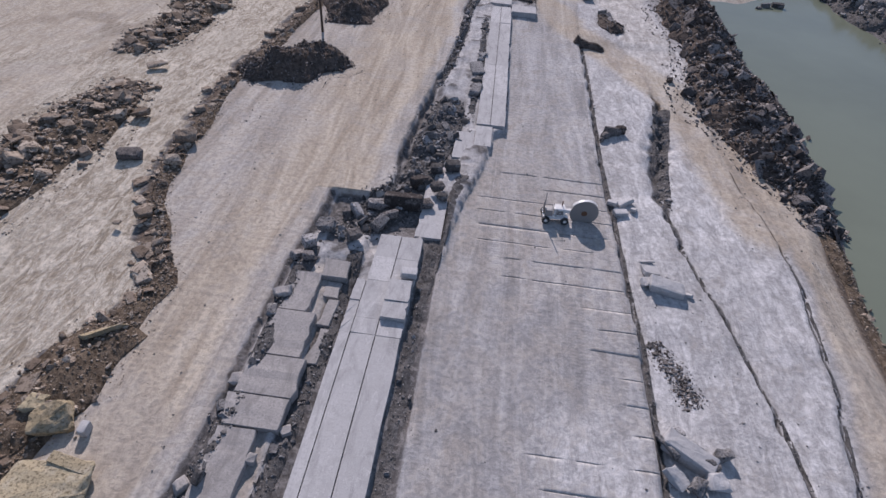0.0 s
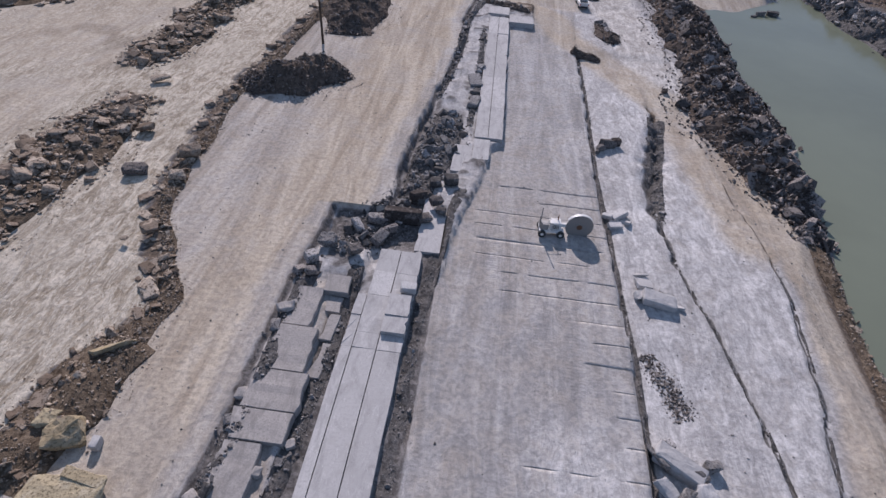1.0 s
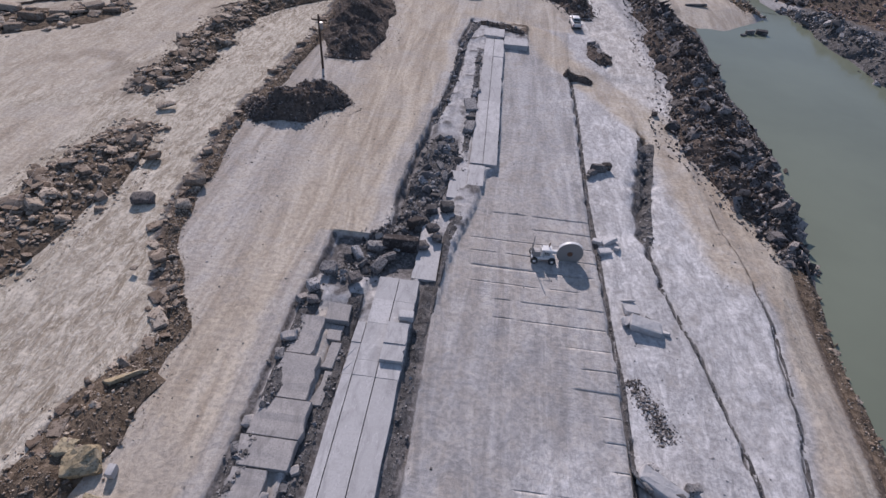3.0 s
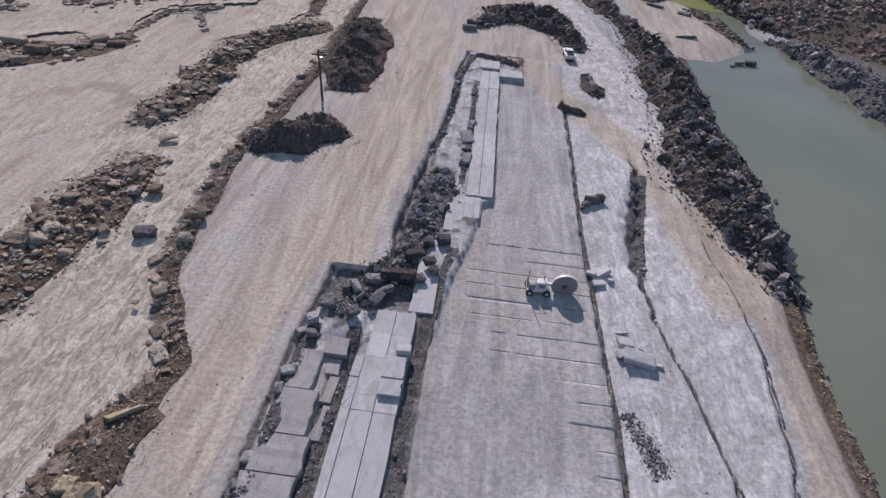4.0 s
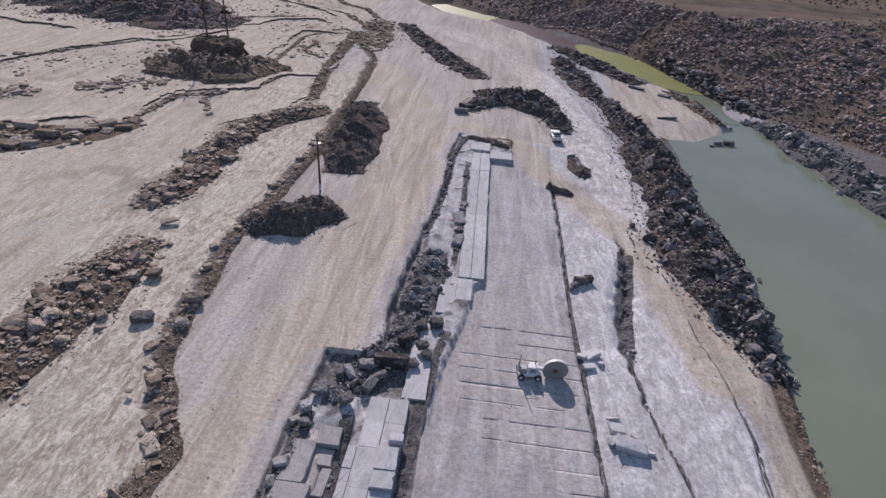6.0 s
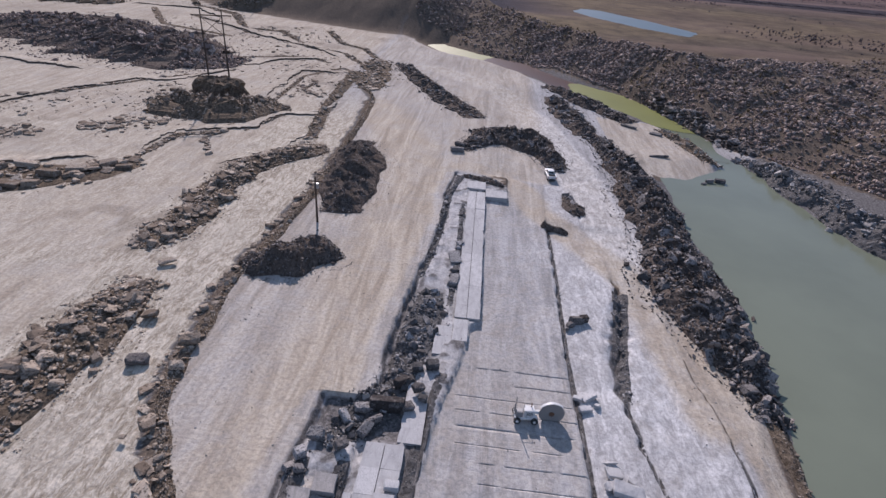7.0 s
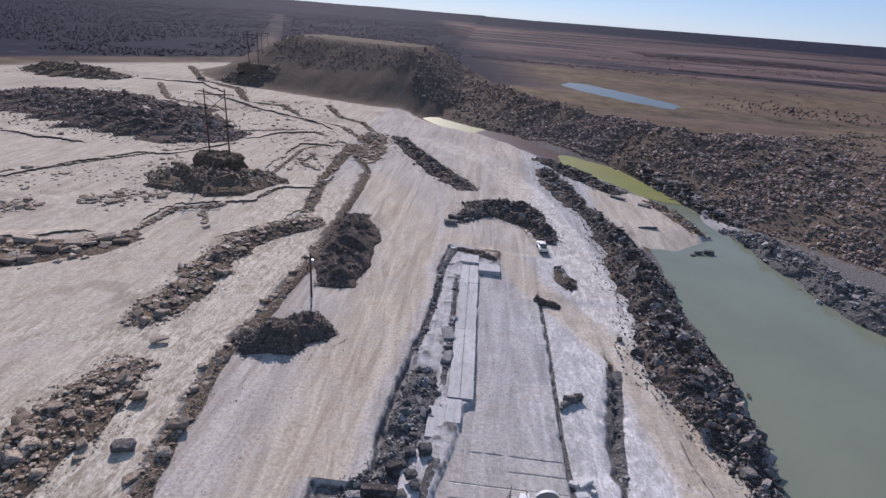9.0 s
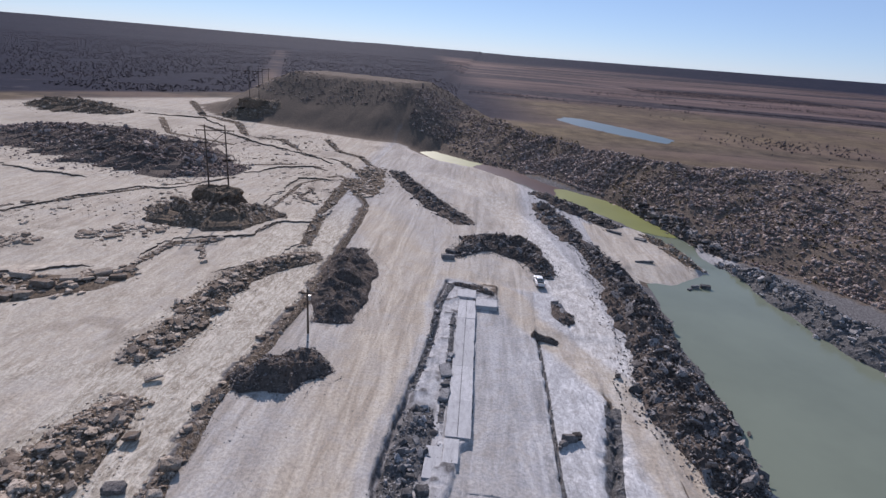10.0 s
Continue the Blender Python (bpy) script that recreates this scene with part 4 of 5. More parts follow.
rubble("rubble_bank", "brown stones along the sand's edge", [(55, 169, 3, 1), (60, 155, 3, 1.2), (62.5, 142, 2.4, 0.9)], "brown", 110, 700, (0.5, 2.0), 0.5)
rubble("rubble_bank", "grey broken stone tipped down to the water", [(70, 152, 3, 1.4), (77, 140, 5, 2), (80.5, 124, 6, 2.4), (84.5, 106, 7, 2.8), (95, 74, 9, 3)], "grey", 290, 2600, (0.6, 2.6), 0.5)
rubble("rubble_bank", "rounded dark boulders lining the channel", [(77, 153, 2.0, 1.6), (71, 166, 2.0, 1.6), (66, 183, 2.0, 1.6), (60, 200, 2.0, 1.6)], "dark", 120, 300, (1.6, 3.6), 0.3)
rubble("rubble_row", "grey stones and soil under the road ledge", [(-15.3, 11, 1.0, 0.3), (-14.2, 20, 0.9, 0.3), (-14.1, 36, 1.0, 0.3)], "grey", 45, 700, (0.2, 0.9), 0.4)
rubble("rubble_row", "loose grey stones in the saw trench", [(-10.8, 10, 0.8, 0.2), (-10.2, 22, 0.7, 0.2), (-9.9, 36, 0.8, 0.3)], "grey", 40, 600, (0.15, 0.6), 0.4)
rubble("rubble_row", "loose grey stones along the gutter", [(-3.5, 10, 0.7, 0.1), (-3.6, 30, 0.7, 0.1), (-2.4, 44, 0.8, 0.15), (-1.2, 50, 0.7, 0.15)], "grey", 40, 800, (0.12, 0.5), 0.4)
rubble("rubble_heap", "dark soil and tumbled blocks filling the pit", [(-12.6, 37, 1.6, 0.3), (-10, 40.5, 3, 0.5), (-7, 46, 2.2, 0.7)], "grey", 90, 900, (0.3, 1.5), 0.6)
rubble("rubble_heap", "dark soil and broken stone in the trench", [(-6.6, 46, 1.8, 0.5), (-5.8, 53, 2.4, 0.8), (-4.8, 60, 2.5, 0.7), (-4.6, 67, 1.9, 0.5)], "grey", 160, 1100, (0.3, 1.5), 0.6)
rubble("rubble_row", "broken stone along the foot of the road ledge", [(-6.6, 70, 0.5, 0.2), (-5.2, 85, 0.6, 0.2), (-5.0, 100, 0.7, 0.3), (-3, 111, 1.0, 0.4)], "grey", 50, 450, (0.3, 1.3), 0.4)
rubble("rubble_row", "broken stone between the ledges", [(-1.7, 63, 0.7, 0.2), (-1.5, 78, 0.5, 0.1), (-1.8, 98, 0.5, 0.1)], "grey", 30, 220, (0.3, 1.6), 0.3)
rubble("rubble_row", "dark spoil under the dirt ramp", [(-3, 110.5, 1.2, 0.6), (2, 109.5, 1.4, 0.9), (6.5, 107, 1.2, 0.6)], "dark", 25, 350, (0.3, 1.2), 0.5)
rubble("rubble_row", "chips of stone along the floor's edge", [(x + 0.3, y, 0.35, 0.08) for y, x in STRIP_EAST if 5 < y < 95], "grey", 60, 1100, (0.1, 0.45), 0.4)
rubble("rubble_row", "dark soil and stones in a deep crack", [(21.0, 49, 0.8, 0.1), (21.8, 58, 1.0, 0.2), (23.4, 66, 1.2, 0.3), (24.6, 74, 1.2, 0.5)], "grey", 30, 500, (0.2, 0.9), 0.5)
rubble("rubble_row", "small stones along a long crack", [(x, y, 0.35, 0.05) for y, x in CRACK_A if 5 < y < 52], "grey", 0, 700, (0.1, 0.4), 0.4)
rubble("rubble_row", "small stones along a long crack", [(x, y, 0.35, 0.05) for y, x in CRACK_B if 5 < y < 50], "grey", 0, 500, (0.1, 0.4), 0.4)
rubble("dirt_heap", "small dark heap of loose dirt on the floor", [(13, 92.3, 1.2, 1.1), (15.5, 92, 1.4, 1.3), (18.4, 90.8, 1.0, 0.5)], "dark", 6, 260, (0.15, 0.5), 0.5, category="dirt heap")
rubble("rubble_heap", "grey slabs and soil heaped beside the road", [(19.5, 108, 1.4, 0.6), (20, 103, 2.4, 1.2), (21.5, 98.5, 1.8, 0.7)], "dark", 40, 350, (0.3, 1.6), 0.4)
rubble("rubble_patch", "patch of loose dark chips on pale floor", [(16.2, 30.2, 0.9, 0.0), (17.4, 27.5, 1.3, 0.0), (18.6, 24.3, 0.8, 0.0)], "dark", 40, 1000, (0.2, 0.55), 0.4)

for line in ([(-62, 128, 0.7, 0.15), (-66, 140, 0.7, 0.15), (-58, 146, 0.7, 0.15)], [(-96, 200, 0.9, 0.2), (-70, 214, 0.9, 0.2), (-58, 206, 0.9, 0.2)], [(-130, 92, 0.7, 0.15), (-112, 98, 0.8, 0.15), (-98, 92, 0.7, 0.15)],
             [(-58, 108, 0.6, 0.1), (-64, 118, 0.6, 0.1), (-61, 124, 0.6, 0.1)], [(-48, 160, 0.6, 0.15), (-56, 166, 0.7, 0.15), (-55, 178, 0.7, 0.15)], [(-180, 300, 2, 0.4), (-150, 255, 1.6, 0.4), (-110, 240, 1.4, 0.4)]):
    rubble("rubble_row", "low broken ledge line with slabs across the bench", line, "brown", 30, 140, (0.5, 2.0), 0.12)

rubble("rubble_bank", "drowned dark stones showing through shallow water", [(43, 53, 1.0, 0.4), (45.5, 55, 1.2, 0.45), (49, 52, 0.9, 0.4)], "dark", 14, 200, (0.2, 0.9), 0.4)

# stones of the spoil berm, its shoulder and the heap
spots = []
while len(spots) < 30000:
    x, k = rng.uniform(-40, 200) if rng.random() < 0.55 else rng.uniform(20, 140), rng.random()
    foot, crest = float(curve(x, BERM_FOOT)), float(curve(x, BERM_CREST))
    y = foot - 2 + (crest - foot) * k
    if vnoise(x, y, 9, 40) + 0.6 * rng.random() > 0.62:
        spots.append((x, y, 0.0, 0.3 * (1.7 / 0.3) ** (rng.random() ** 2.0), 0.5))
for _ in range(4000):
    a, d = rng.uniform(0, 6.283), rng.uniform(0, 1) ** 0.7 * 30
    x, y = -82 + math.cos(a) * (48 + d), 372 + math.sin(a) * (20 + d) - 0.35 * math.cos(a) * 45
    if y < 380:
        spots.append((x, y, 0.0, rng.uniform(0.3, 1.0), 0.3))
spots = np.array(spots)
spots[:, 2] = land(spots[:, 0], spots[:, 1])[0] + 0.1
tagged(strewn("spoil_rocks", spots, "spoil"), "brown quarry stones strewn over the spoil bank", "rubble")
# pebbles over the benches
spots = []
while len(spots) < 2600:
    x, y = rng.uniform(-60, 38), rng.uniform(8, 130)
    if vnoise(x, y, 9, 41) > 0.5 and not (-2 < x < 14 and rng.random() < 0.85):
        spots.append((x, y, 0.0, 0.05 + 0.16 * rng.random() ** 4, 0.3))
spots = np.array(spots)
spots[:, 2] = land(spots[:, 0], spots[:, 1])[0] + 0.02
tagged(strewn("pebbles", spots, "grey"), "small loose stones scattered over the dusty benches", "pebbles")

# ---- single blocks ----
B = "loose quarry blocks"
G, K, Y = ROCK["grey"][0], ROCK["dark"][0], YELLOW
block("boulder", "dark blue-grey squared boulder alone on the bench", -36.3, 45.0, (2.7, 1.8, 1.0), 15, (0, 4), K, 3, False, group=B, category="boulder")
block("boulder", "ochre faceted boulder beside the bench slope", -25.3, 15.7, (2.6, 2.6, 1.3), 30, (6, -5), Y, 4, False, group=B, category="boulder")
block("boulder", "ochre boulder leaning on the bench slope", -26.9, 16.6, (1.8, 1.5, 1.0), 10, (0, 8), Y, 5, False, group=B, category="boulder")
block("stone_slab", "long ochre slab lying on a flat outcrop", -22.1, 13.0, (3.0, 0.8, 0.45), -8, (0, 3), Y, 6, lift=0.5, group=B, category="stone slab")
block("boulder", "wide flat ochre outcrop on the road", -22.9, 11.7, (5.5, 3.4, 1.0), 10, (-4, 0), Y, 7, False, group=B, category="boulder")
block("stone_block", "small upright grey block on the road", -22.9, 15.4, (0.6, 0.9, 0.8), 5, (0, 0), SLAB, 8, group=B)
block("stone_slab", "broken ochre plate leaning against the bench face", -26.2, 22.8, (3.8, 2.0, 0.5), 42, (-42, 6), Y, 9, False, lift=0.2, group=B, category="stone slab")
for i, (x, y, s, yaw, tl) in enumerate([(-6.9, 43.2, (4.2, 1.2, 1.5), 6, (-8, 4)), (-13.4, 37.8, (2.0, 1.5, 1.1), 10, (5, 5)), (-14.3, 35.4, (1.3, 1.1, 0.9), 40, (0, 8)), (-13.8, 33.6, (1.1, 0.9, 0.8), 15, (5, 0)), (-14.9, 33.8, (1.4, 0.8, 0.7), 60, (0, 25)),
                                       (-11.1, 40.8, (1.9, 1.0, 1.1), -55, (0, 20)), (-8.7, 39.6, (2.1, 1.2, 0.9), 70, (25, 0)), (-4.7, 43.3, (1.6, 1.3, 0.8), 15, (0, 6)), (-7.9, 41.0, (1.7, 0.5, 0.9), 35, (0, 0)), (-9.4, 42.6, (2.4, 1.4, 0.9), 20, (0, 14)),
                                       (-2.7, 50.0, (1.7, 1.3, 1.0), 20, (0, 5)), (-3.9, 46.0, (1.6, 1.1, 0.7), 25, (12, 0)), (-6.0, 47.0, (2.4, 1.0, 1.0), 55, (0, 15)), (-3.3, 44.6, (1.2, 1.0, 0.6), 5, (0, 9)), (-4.4, 49.6, (1.4, 1.2, 0.9), 10, (0, 0)), (-10.6, 36.8, (1.6, 1.2, 0.8), 32, (8, 0))]):
    block("stone_block", "grey broken limestone block tumbled in the pit", x, y, s, yaw, tl, (K, G, G, K)[i % 4], 20 + i, i % 2 == 0, lift=0.25, group=B)
for i, (x, y, s, yaw) in enumerate([(-14.6, 29.1, (1.6, 1.1, 0.8), 20), (-14.8, 27.2, (1.0, 1.3, 0.7), 15), (-15.1, 20.8, (1.3, 1.1, 0.7), 10), (-15.0, 18.6, (1.3, 0.9, 0.5), 20), (-15.4, 13.0, (1.1, 0.9, 0.8), 50), (-14.5, 13.4, (1.0, 0.6, 0.9), 80), (-10.5, 17.5, (1.0, 0.7, 0.5), 40), (-10.9, 16.3, (0.8, 0.9, 0.4), 10), (-12.0, 15.2, (0.7, 1.0, 0.6), 5)]):
    block("stone_block", "pale limestone block lying on the lower shelf", x, y, s, yaw, (rng.normal() * 6, rng.normal() * 6), G if i % 2 else SHELF, 50 + i, False, group=B)
block("stone_block", "small sawn block lying on the slab ledge", -4.75, 32.9, (1.5, 1.0, 0.6), 3, (0, 0), SLAB, 70, lift=0.7, group=B)
for i, (x, y, s, yaw, tl) in enumerate([(16.9, 20.3, (3.9, 1.5, 1.1), -32, (0, 6)), (15.5, 20.6, (2.6, 0.5, 1.2), -55, (25, 0)), (18.3, 19.6, (1.3, 1.1, 0.9), 20, (0, 10)), (15.7, 18.5, (1.8, 1.0, 0.7), -50, (0, 14)), (18.4, 18.5, (1.7, 1.3, 0.8), 10, (6, 0)), (19.4, 20.6, (1.3, 0.9, 0.8), 15, (0, 5)), (17.0, 18.0, (1.5, 1.0, 0.9), 60, (10, 0)), (16.6, 22.0, (1.1, 0.9, 0.5), 40, (0, 30))]):
    block("stone_block", "grey-white quarry block tipped over the floor's edge", x, y, s, yaw, tl, SLAB if i in (0, 3, 4) else G, 80 + i, i == 0, lift=0.1, group=B)
for i, (x, y, s, yaw) in enumerate([(16.2, 48.9, (2.0, 0.9, 0.6), 30), (15.5, 47.0, (1.6, 0.9, 0.5), 15), (14.8, 48.6, (1.2, 0.7, 0.5), -20), (17.0, 47.8, (0.9, 0.6, 0.4), 60)]):
    block("stone_block", "white broken block beside the sawn floor", x, y, s, yaw, (rng.normal() * 8, rng.normal() * 10), SLAB, 95 + i, True, group=B)
for i, (x, y, s, yaw) in enumerate([(18.3, 36.4, (3.4, 1.6, 1.0), -10), (17.3, 38.6, (1.7, 1.4, 0.45), 8), (16.6, 36.9, (1.2, 1.0, 0.7), 30), (20.3, 36.1, (0.9, 0.5, 0.4), -20), (19.0, 37.6, (1.2, 0.5, 0.6), -40), (17.2, 39.9, (1.6, 0.3, 0.25), 4), (16.9, 37.9, (0.4, 0.9, 0.3), 15)]):
    block("stone_block", "white broken block on the pale east floor", x, y, s, yaw, (rng.normal() * 8, rng.normal() * 8), SLAB, 110 + i, i in (0, 1), group=B)
for i, (x, y, s, yaw) in enumerate([(16.6, 64.0, (2.4, 1.0, 1.1), 25), (15.4, 62.8, (1.6, 0.8, 0.9), 35), (17.6, 64.6, (1.3, 1.0, 1.1), 10), (15.0, 62.0, (1.0, 0.5, 0.6), 60)]):
    block("stone_block", "dark leaning block beside the sawn floor", x, y, s, yaw, (rng.normal() * 10, 15 + rng.normal() * 8), K, 130 + i, i % 2 == 0, group=B)
for i, (x, y, s, yaw) in enumerate([(0.4, 95.4, (1.6, 0.7, 0.5), 15), (-1.9, 76, (2.0, 3.2, 0.7), 12), (-1.6, 69.5, (1.6, 2.6, 0.9), -10), (-5, 125.5, (3.4, 1.6, 1.2), 12), (-4.6, 129.5, (2.6, 1.4, 1.0), -25), (48, 143, (5.5, 0.8, 0.6), 2), (45, 168, (5, 1.2, 0.7), -30), (52, 163, (4, 1.4, 0.6), -35), (57.8, 131, (2.2, 0.9, 1.5), 12), (60.5, 131.5, (2.6, 1.2, 1.8), -12), (56, 129.5, (1.6, 0.8, 1.0), 35)]):
    block("stone_slab", "long grey slab lying loose on the floor", x, y, s, yaw, (rng.normal() * 5, rng.normal() * 5), G, 140 + i, True, group=B, category="stone slab")
for i, (x, y, s, yaw) in enumerate([(-43.5, 55.3, (3.2, 2.3, 0.8), 20), (-45.6, 55.6, (1.6, 1.2, 0.6), 60), (-39.5, 53.0, (2.0, 1.5, 0.7), 10), (-47.9, 49.4, (2.8, 1.7, 0.7), -15), (-44, 65.2, (2.6, 1.2, 0.5), 35), (-48, 72.2, (2.2, 1.6, 0.7), 5), (-31.7, 34.4, (0.7, 0.5, 0.4), 0), (-32.2, 49, (2.4, 1.6, 1.2), 30), (-31.6, 44.6, (1.8, 1.2, 0.9), 20), (-30.0, 36.0, (1.8, 1.0, 0.8), 50)]):
    block("boulder", "brown-grey flat boulder among the rubble", x, y, s, yaw, (rng.normal() * 8, rng.normal() * 8), ROCK["brown"][0], 160 + i, False, lift=0.35, group=B, category="boulder")
for i, (x, y, s, yaw) in enumerate([(-87, 92.5, (4.0, 2.2, 1.2), 10), (-80.5, 89.5, (4.4, 2.0, 1.3), -5), (-77.5, 93, (3.6, 1.8, 1.0), 25), (-73.5, 97, (3.4, 2.2, 1.2), 40), (-84, 84, (3.6, 2.6, 0.8), 15), (-70, 96.5, (3.2, 1.2, 0.7), 20), (-92, 90, (3.0, 2.2, 1.4), 0)]):
    block("boulder", "large pale squared block on the bench", x, y, s, yaw, (rng.normal() * 4, rng.normal() * 4), ROCK["brown"][0], 180 + i, True, lift=0.2, group=B, category="boulder")


# ---- rock saw ----
def rock_saw(m):
    saw = holder("rock_saw", m, "dusty white quarry rock saw with one big disc blade", "rock saw")
    part("chassis", box(box(bmesh.new(), (0, 0, 0.62), (2.5, 1.3, 0.3), bevel=0.04), (0.2, 0, 0.42), (1.9, 0.8, 0.2)), WHITE_PAINT, saw)
    part("engine_housing", box(bmesh.new(), (0.35, 0.1, 1.15), (1.25, 1.0, 0.8), bevel=0.08, taper=0.92), WHITE_PAINT, saw)
    part("control_box", box(bmesh.new(), (-0.75, -0.2, 1.1), (0.75, 0.7, 0.75), bevel=0.05), STEEL, saw, "grey steel control box")
    bm = bmesh.new()
    for k in range(6):
        box(bm, (0.05 + 0.12 * k, -0.41, 1.12), (0.05, 0.03, 0.45))
    part("grille", bm, BLACK, saw, "black radiator grille")
    for sx in (-0.95, 0.95):
        for sy in (-0.72, 0.72):
            bm = rod(bmesh.new(), (sx, sy - 0.13, 0.4), (sx, sy + 0.13, 0.4), 0.4, n=20)
            w = part("wheel", bm, BLACK, saw, "black rubber wheel")
            part("hub", rod(bmesh.new(), (sx, sy - 0.15, 0.4), (sx, sy + 0.15, 0.4), 0.17, n=12), WHITE_PAINT, w)
    part("mast", rod(rod(bmesh.new(), (-1.2, -0.1, 0.6), (-1.25, -0.1, 3.3), 0.06, 0.045, 8), (-1.2, 0.35, 0.6), (-1.22, 0.35, 1.9), 0.05, n=8), STEEL, saw, "thin steel mast")
    part("exhaust", rod(bmesh.new(), (0.6, 0.3, 1.5), (0.6, 0.3, 2.1), 0.06, n=10), RUST, saw, "rusty exhaust pipe")
    part("arm", box(bmesh.new(), (1.75, 0.05, 1.12), (2.2, 0.34, 0.4), bevel=0.05), WHITE_PAINT, saw)
    bm = rod(bmesh.new(), (2.85, -0.14, 1.1), (2.85, -0.07, 1.1), 1.42, n=56)
    disc = part("disc_blade", bm, DISC, saw, "big dusty dark steel saw disc")
    part("flange", rod(bmesh.new(), (2.85, -0.2, 1.1), (2.85, -0.02, 1.1), 0.3, n=20), RUST, disc)
    bm = bmesh.new()
    ring = []
    for k in range(25):
        a = radians(40 + 110 * k / 24)
        ca, sa = math.cos(a), math.sin(a)
        ring.append([bm.verts.new((2.85 + r * ca, y, 1.1 + r * sa)) for r, y in ((1.15, 0.2), (1.5, 0.2), (1.5, -0.12), (1.46, -0.12))])
    for p, q in zip(ring, ring[1:]):
        for k in range(3):
            bm.faces.new((p[k], q[k], q[k + 1], p[k + 1]))
    guard = part("blade_guard", bm, WHITE_PAINT, saw)
    thick = guard.modifiers.new("thickness", "SOLIDIFY")
    thick.thickness = 0.04
    part("seat", box(box(bmesh.new(), (-0.35, 0.35, 1.0), (0.45, 0.45, 0.1), bevel=0.03), (-0.15, 0.35, 1.3), (0.1, 0.45, 0.5), bevel=0.03), BLACK, saw, "black operator seat")
    bm = bmesh.new()
    for a, b in (((-1.1, -0.6, 0.8), (-1.1, -0.6, 1.7)), ((-1.1, -0.6, 1.7), (0.0, -0.6, 1.7)), ((0, -0.6, 0.8), (0, -0.6, 1.7))):
        rod(bm, a, b, 0.03, n=6)
    part("handrail", bm, STEEL, saw)
    return saw


rock_saw(pose(8.3, 44.2, ground_z(8.3, 44.2), 0, 0, 4))


# ---- pickup ----
def pickup(m):
    car = holder("pickup_truck", m, "white pickup truck parked beside the dirt heap", "truck")
    bm = box(bmesh.new(), (0, 0.2, 0.78), (1.9, 5.2, 0.62), bevel=0.1)
    box(bm, (0, 1.95, 1.13), (1.8, 1.4, 0.22), bevel=0.08)
    part("body", bm, WHITE_PAINT, car)
    cab = part("cab", box(bmesh.new(), (0, 0.35, 1.42), (1.72, 1.9, 0.75), bevel=0.12, taper=0.82), WHITE_PAINT, car)
    part("windscreen", box(bmesh.new(), (0, 1.22, 1.42), (1.4, 0.05, 0.5), turn=Matrix.Rotation(radians(22), 4, "X")), GLASS, cab)
    part("rear_window", box(bmesh.new(), (0, -0.55, 1.45), (1.3, 0.05, 0.42), turn=Matrix.Rotation(radians(-12), 4, "X")), GLASS, cab)
    for s in (-1, 1):
        part("side_window", box(bmesh.new(), (s * 0.8, 0.35, 1.47), (0.05, 1.4, 0.38), turn=Matrix.Rotation(radians(-11 * s), 4, "Y")), GLASS, cab)
        part("headlight", box(bmesh.new(), (s * 0.72, 2.79, 0.85), (0.35, 0.06, 0.18), bevel=0.02), GLASS, car, "clear headlight")
        part("tail_light", box(bmesh.new(), (s * 0.85, -2.4, 0.9), (0.14, 0.05, 0.36)), RED, car, "red tail light")
        part("mirror", box(bmesh.new(), (s * 1.08, 1.05, 1.25), (0.22, 0.1, 0.16), bevel=0.02), BLACK, car, "black door mirror")
        for y in (-1.35, 1.85):
            w = part("wheel", rod(bmesh.new(), (s * 0.7, y, 0.38), (s * 0.97, y, 0.38), 0.38, n=24), BLACK, car, "black tyre")
            part("rim", rod(bmesh.new(), (s * 0.75, y, 0.38), (s * 0.985, y, 0.38), 0.22, n=16), STEEL, w)
    bed = part("bed_liner", box(bmesh.new(), (0, -1.55, 1.1), (1.5, 1.6, 0.03)), BLACK, car, "black bed liner")
    for s in (-1, 1):
        part("bed_side", box(bmesh.new(), (s * 0.86, -1.5, 1.2), (0.14, 1.75, 0.26), bevel=0.03), WHITE_PAINT, car)
    part("tailgate", box(bmesh.new(), (0, -2.36, 1.1), (1.6, 0.08, 0.45), bevel=0.02), WHITE_PAINT, car)
    part("bumper", box(bmesh.new(), (0, -2.47, 0.55), (1.8, 0.14, 0.18), bevel=0.03), BLACK, car)
    return car


pickup(pose(16.9, 117.6, ground_z(16.9, 117.6), 0, 0, 5))

# ---- poles and wires ----
def utility_pole(x, y, height):
    z = ground_z(x, y) - 0.3
    pole = holder("utility_pole", Matrix.Translation((x, y, z)), "dark weathered timber utility pole with short crossarm", "utility pole")
    part("pole_shaft", rod(bmesh.new(), (0, 0, 0), (0, 0, height), 0.2, 0.14, 14), TIMBER, pole)
    part("crossarm", box(bmesh.new(), (0.15, -0.2, height - 0.7), (2.4, 0.16, 0.18), bevel=0.02), TIMBER, pole)
    for s in (-1.0, 0.1, 1.2):
        part("insulator", rod(rod(bmesh.new(), (s, -0.2, height - 0.62), (s, -0.2, height - 0.42), 0.05, n=8), (s, -0.2, height - 0.52), (s, -0.2, height - 0.44), 0.09, n=10), CERAMIC, pole, "brown ceramic insulator")
    part("transformer", rod(bmesh.new(), (0.35, -0.05, height - 2.0), (0.35, -0.05, height - 1.1), 0.26, n=16), STEEL, pole, "grey transformer can")


utility_pole(-26.7, 83.0, 8.8)
TOWERS = [(-11.5, -28.0), (-75.4, 152.0), (-138.8, 332.0), (-203, 512)]
way = Vector((-63.7, 180, 0)).normalized()
across = Vector((way.y, -way.x, 0))


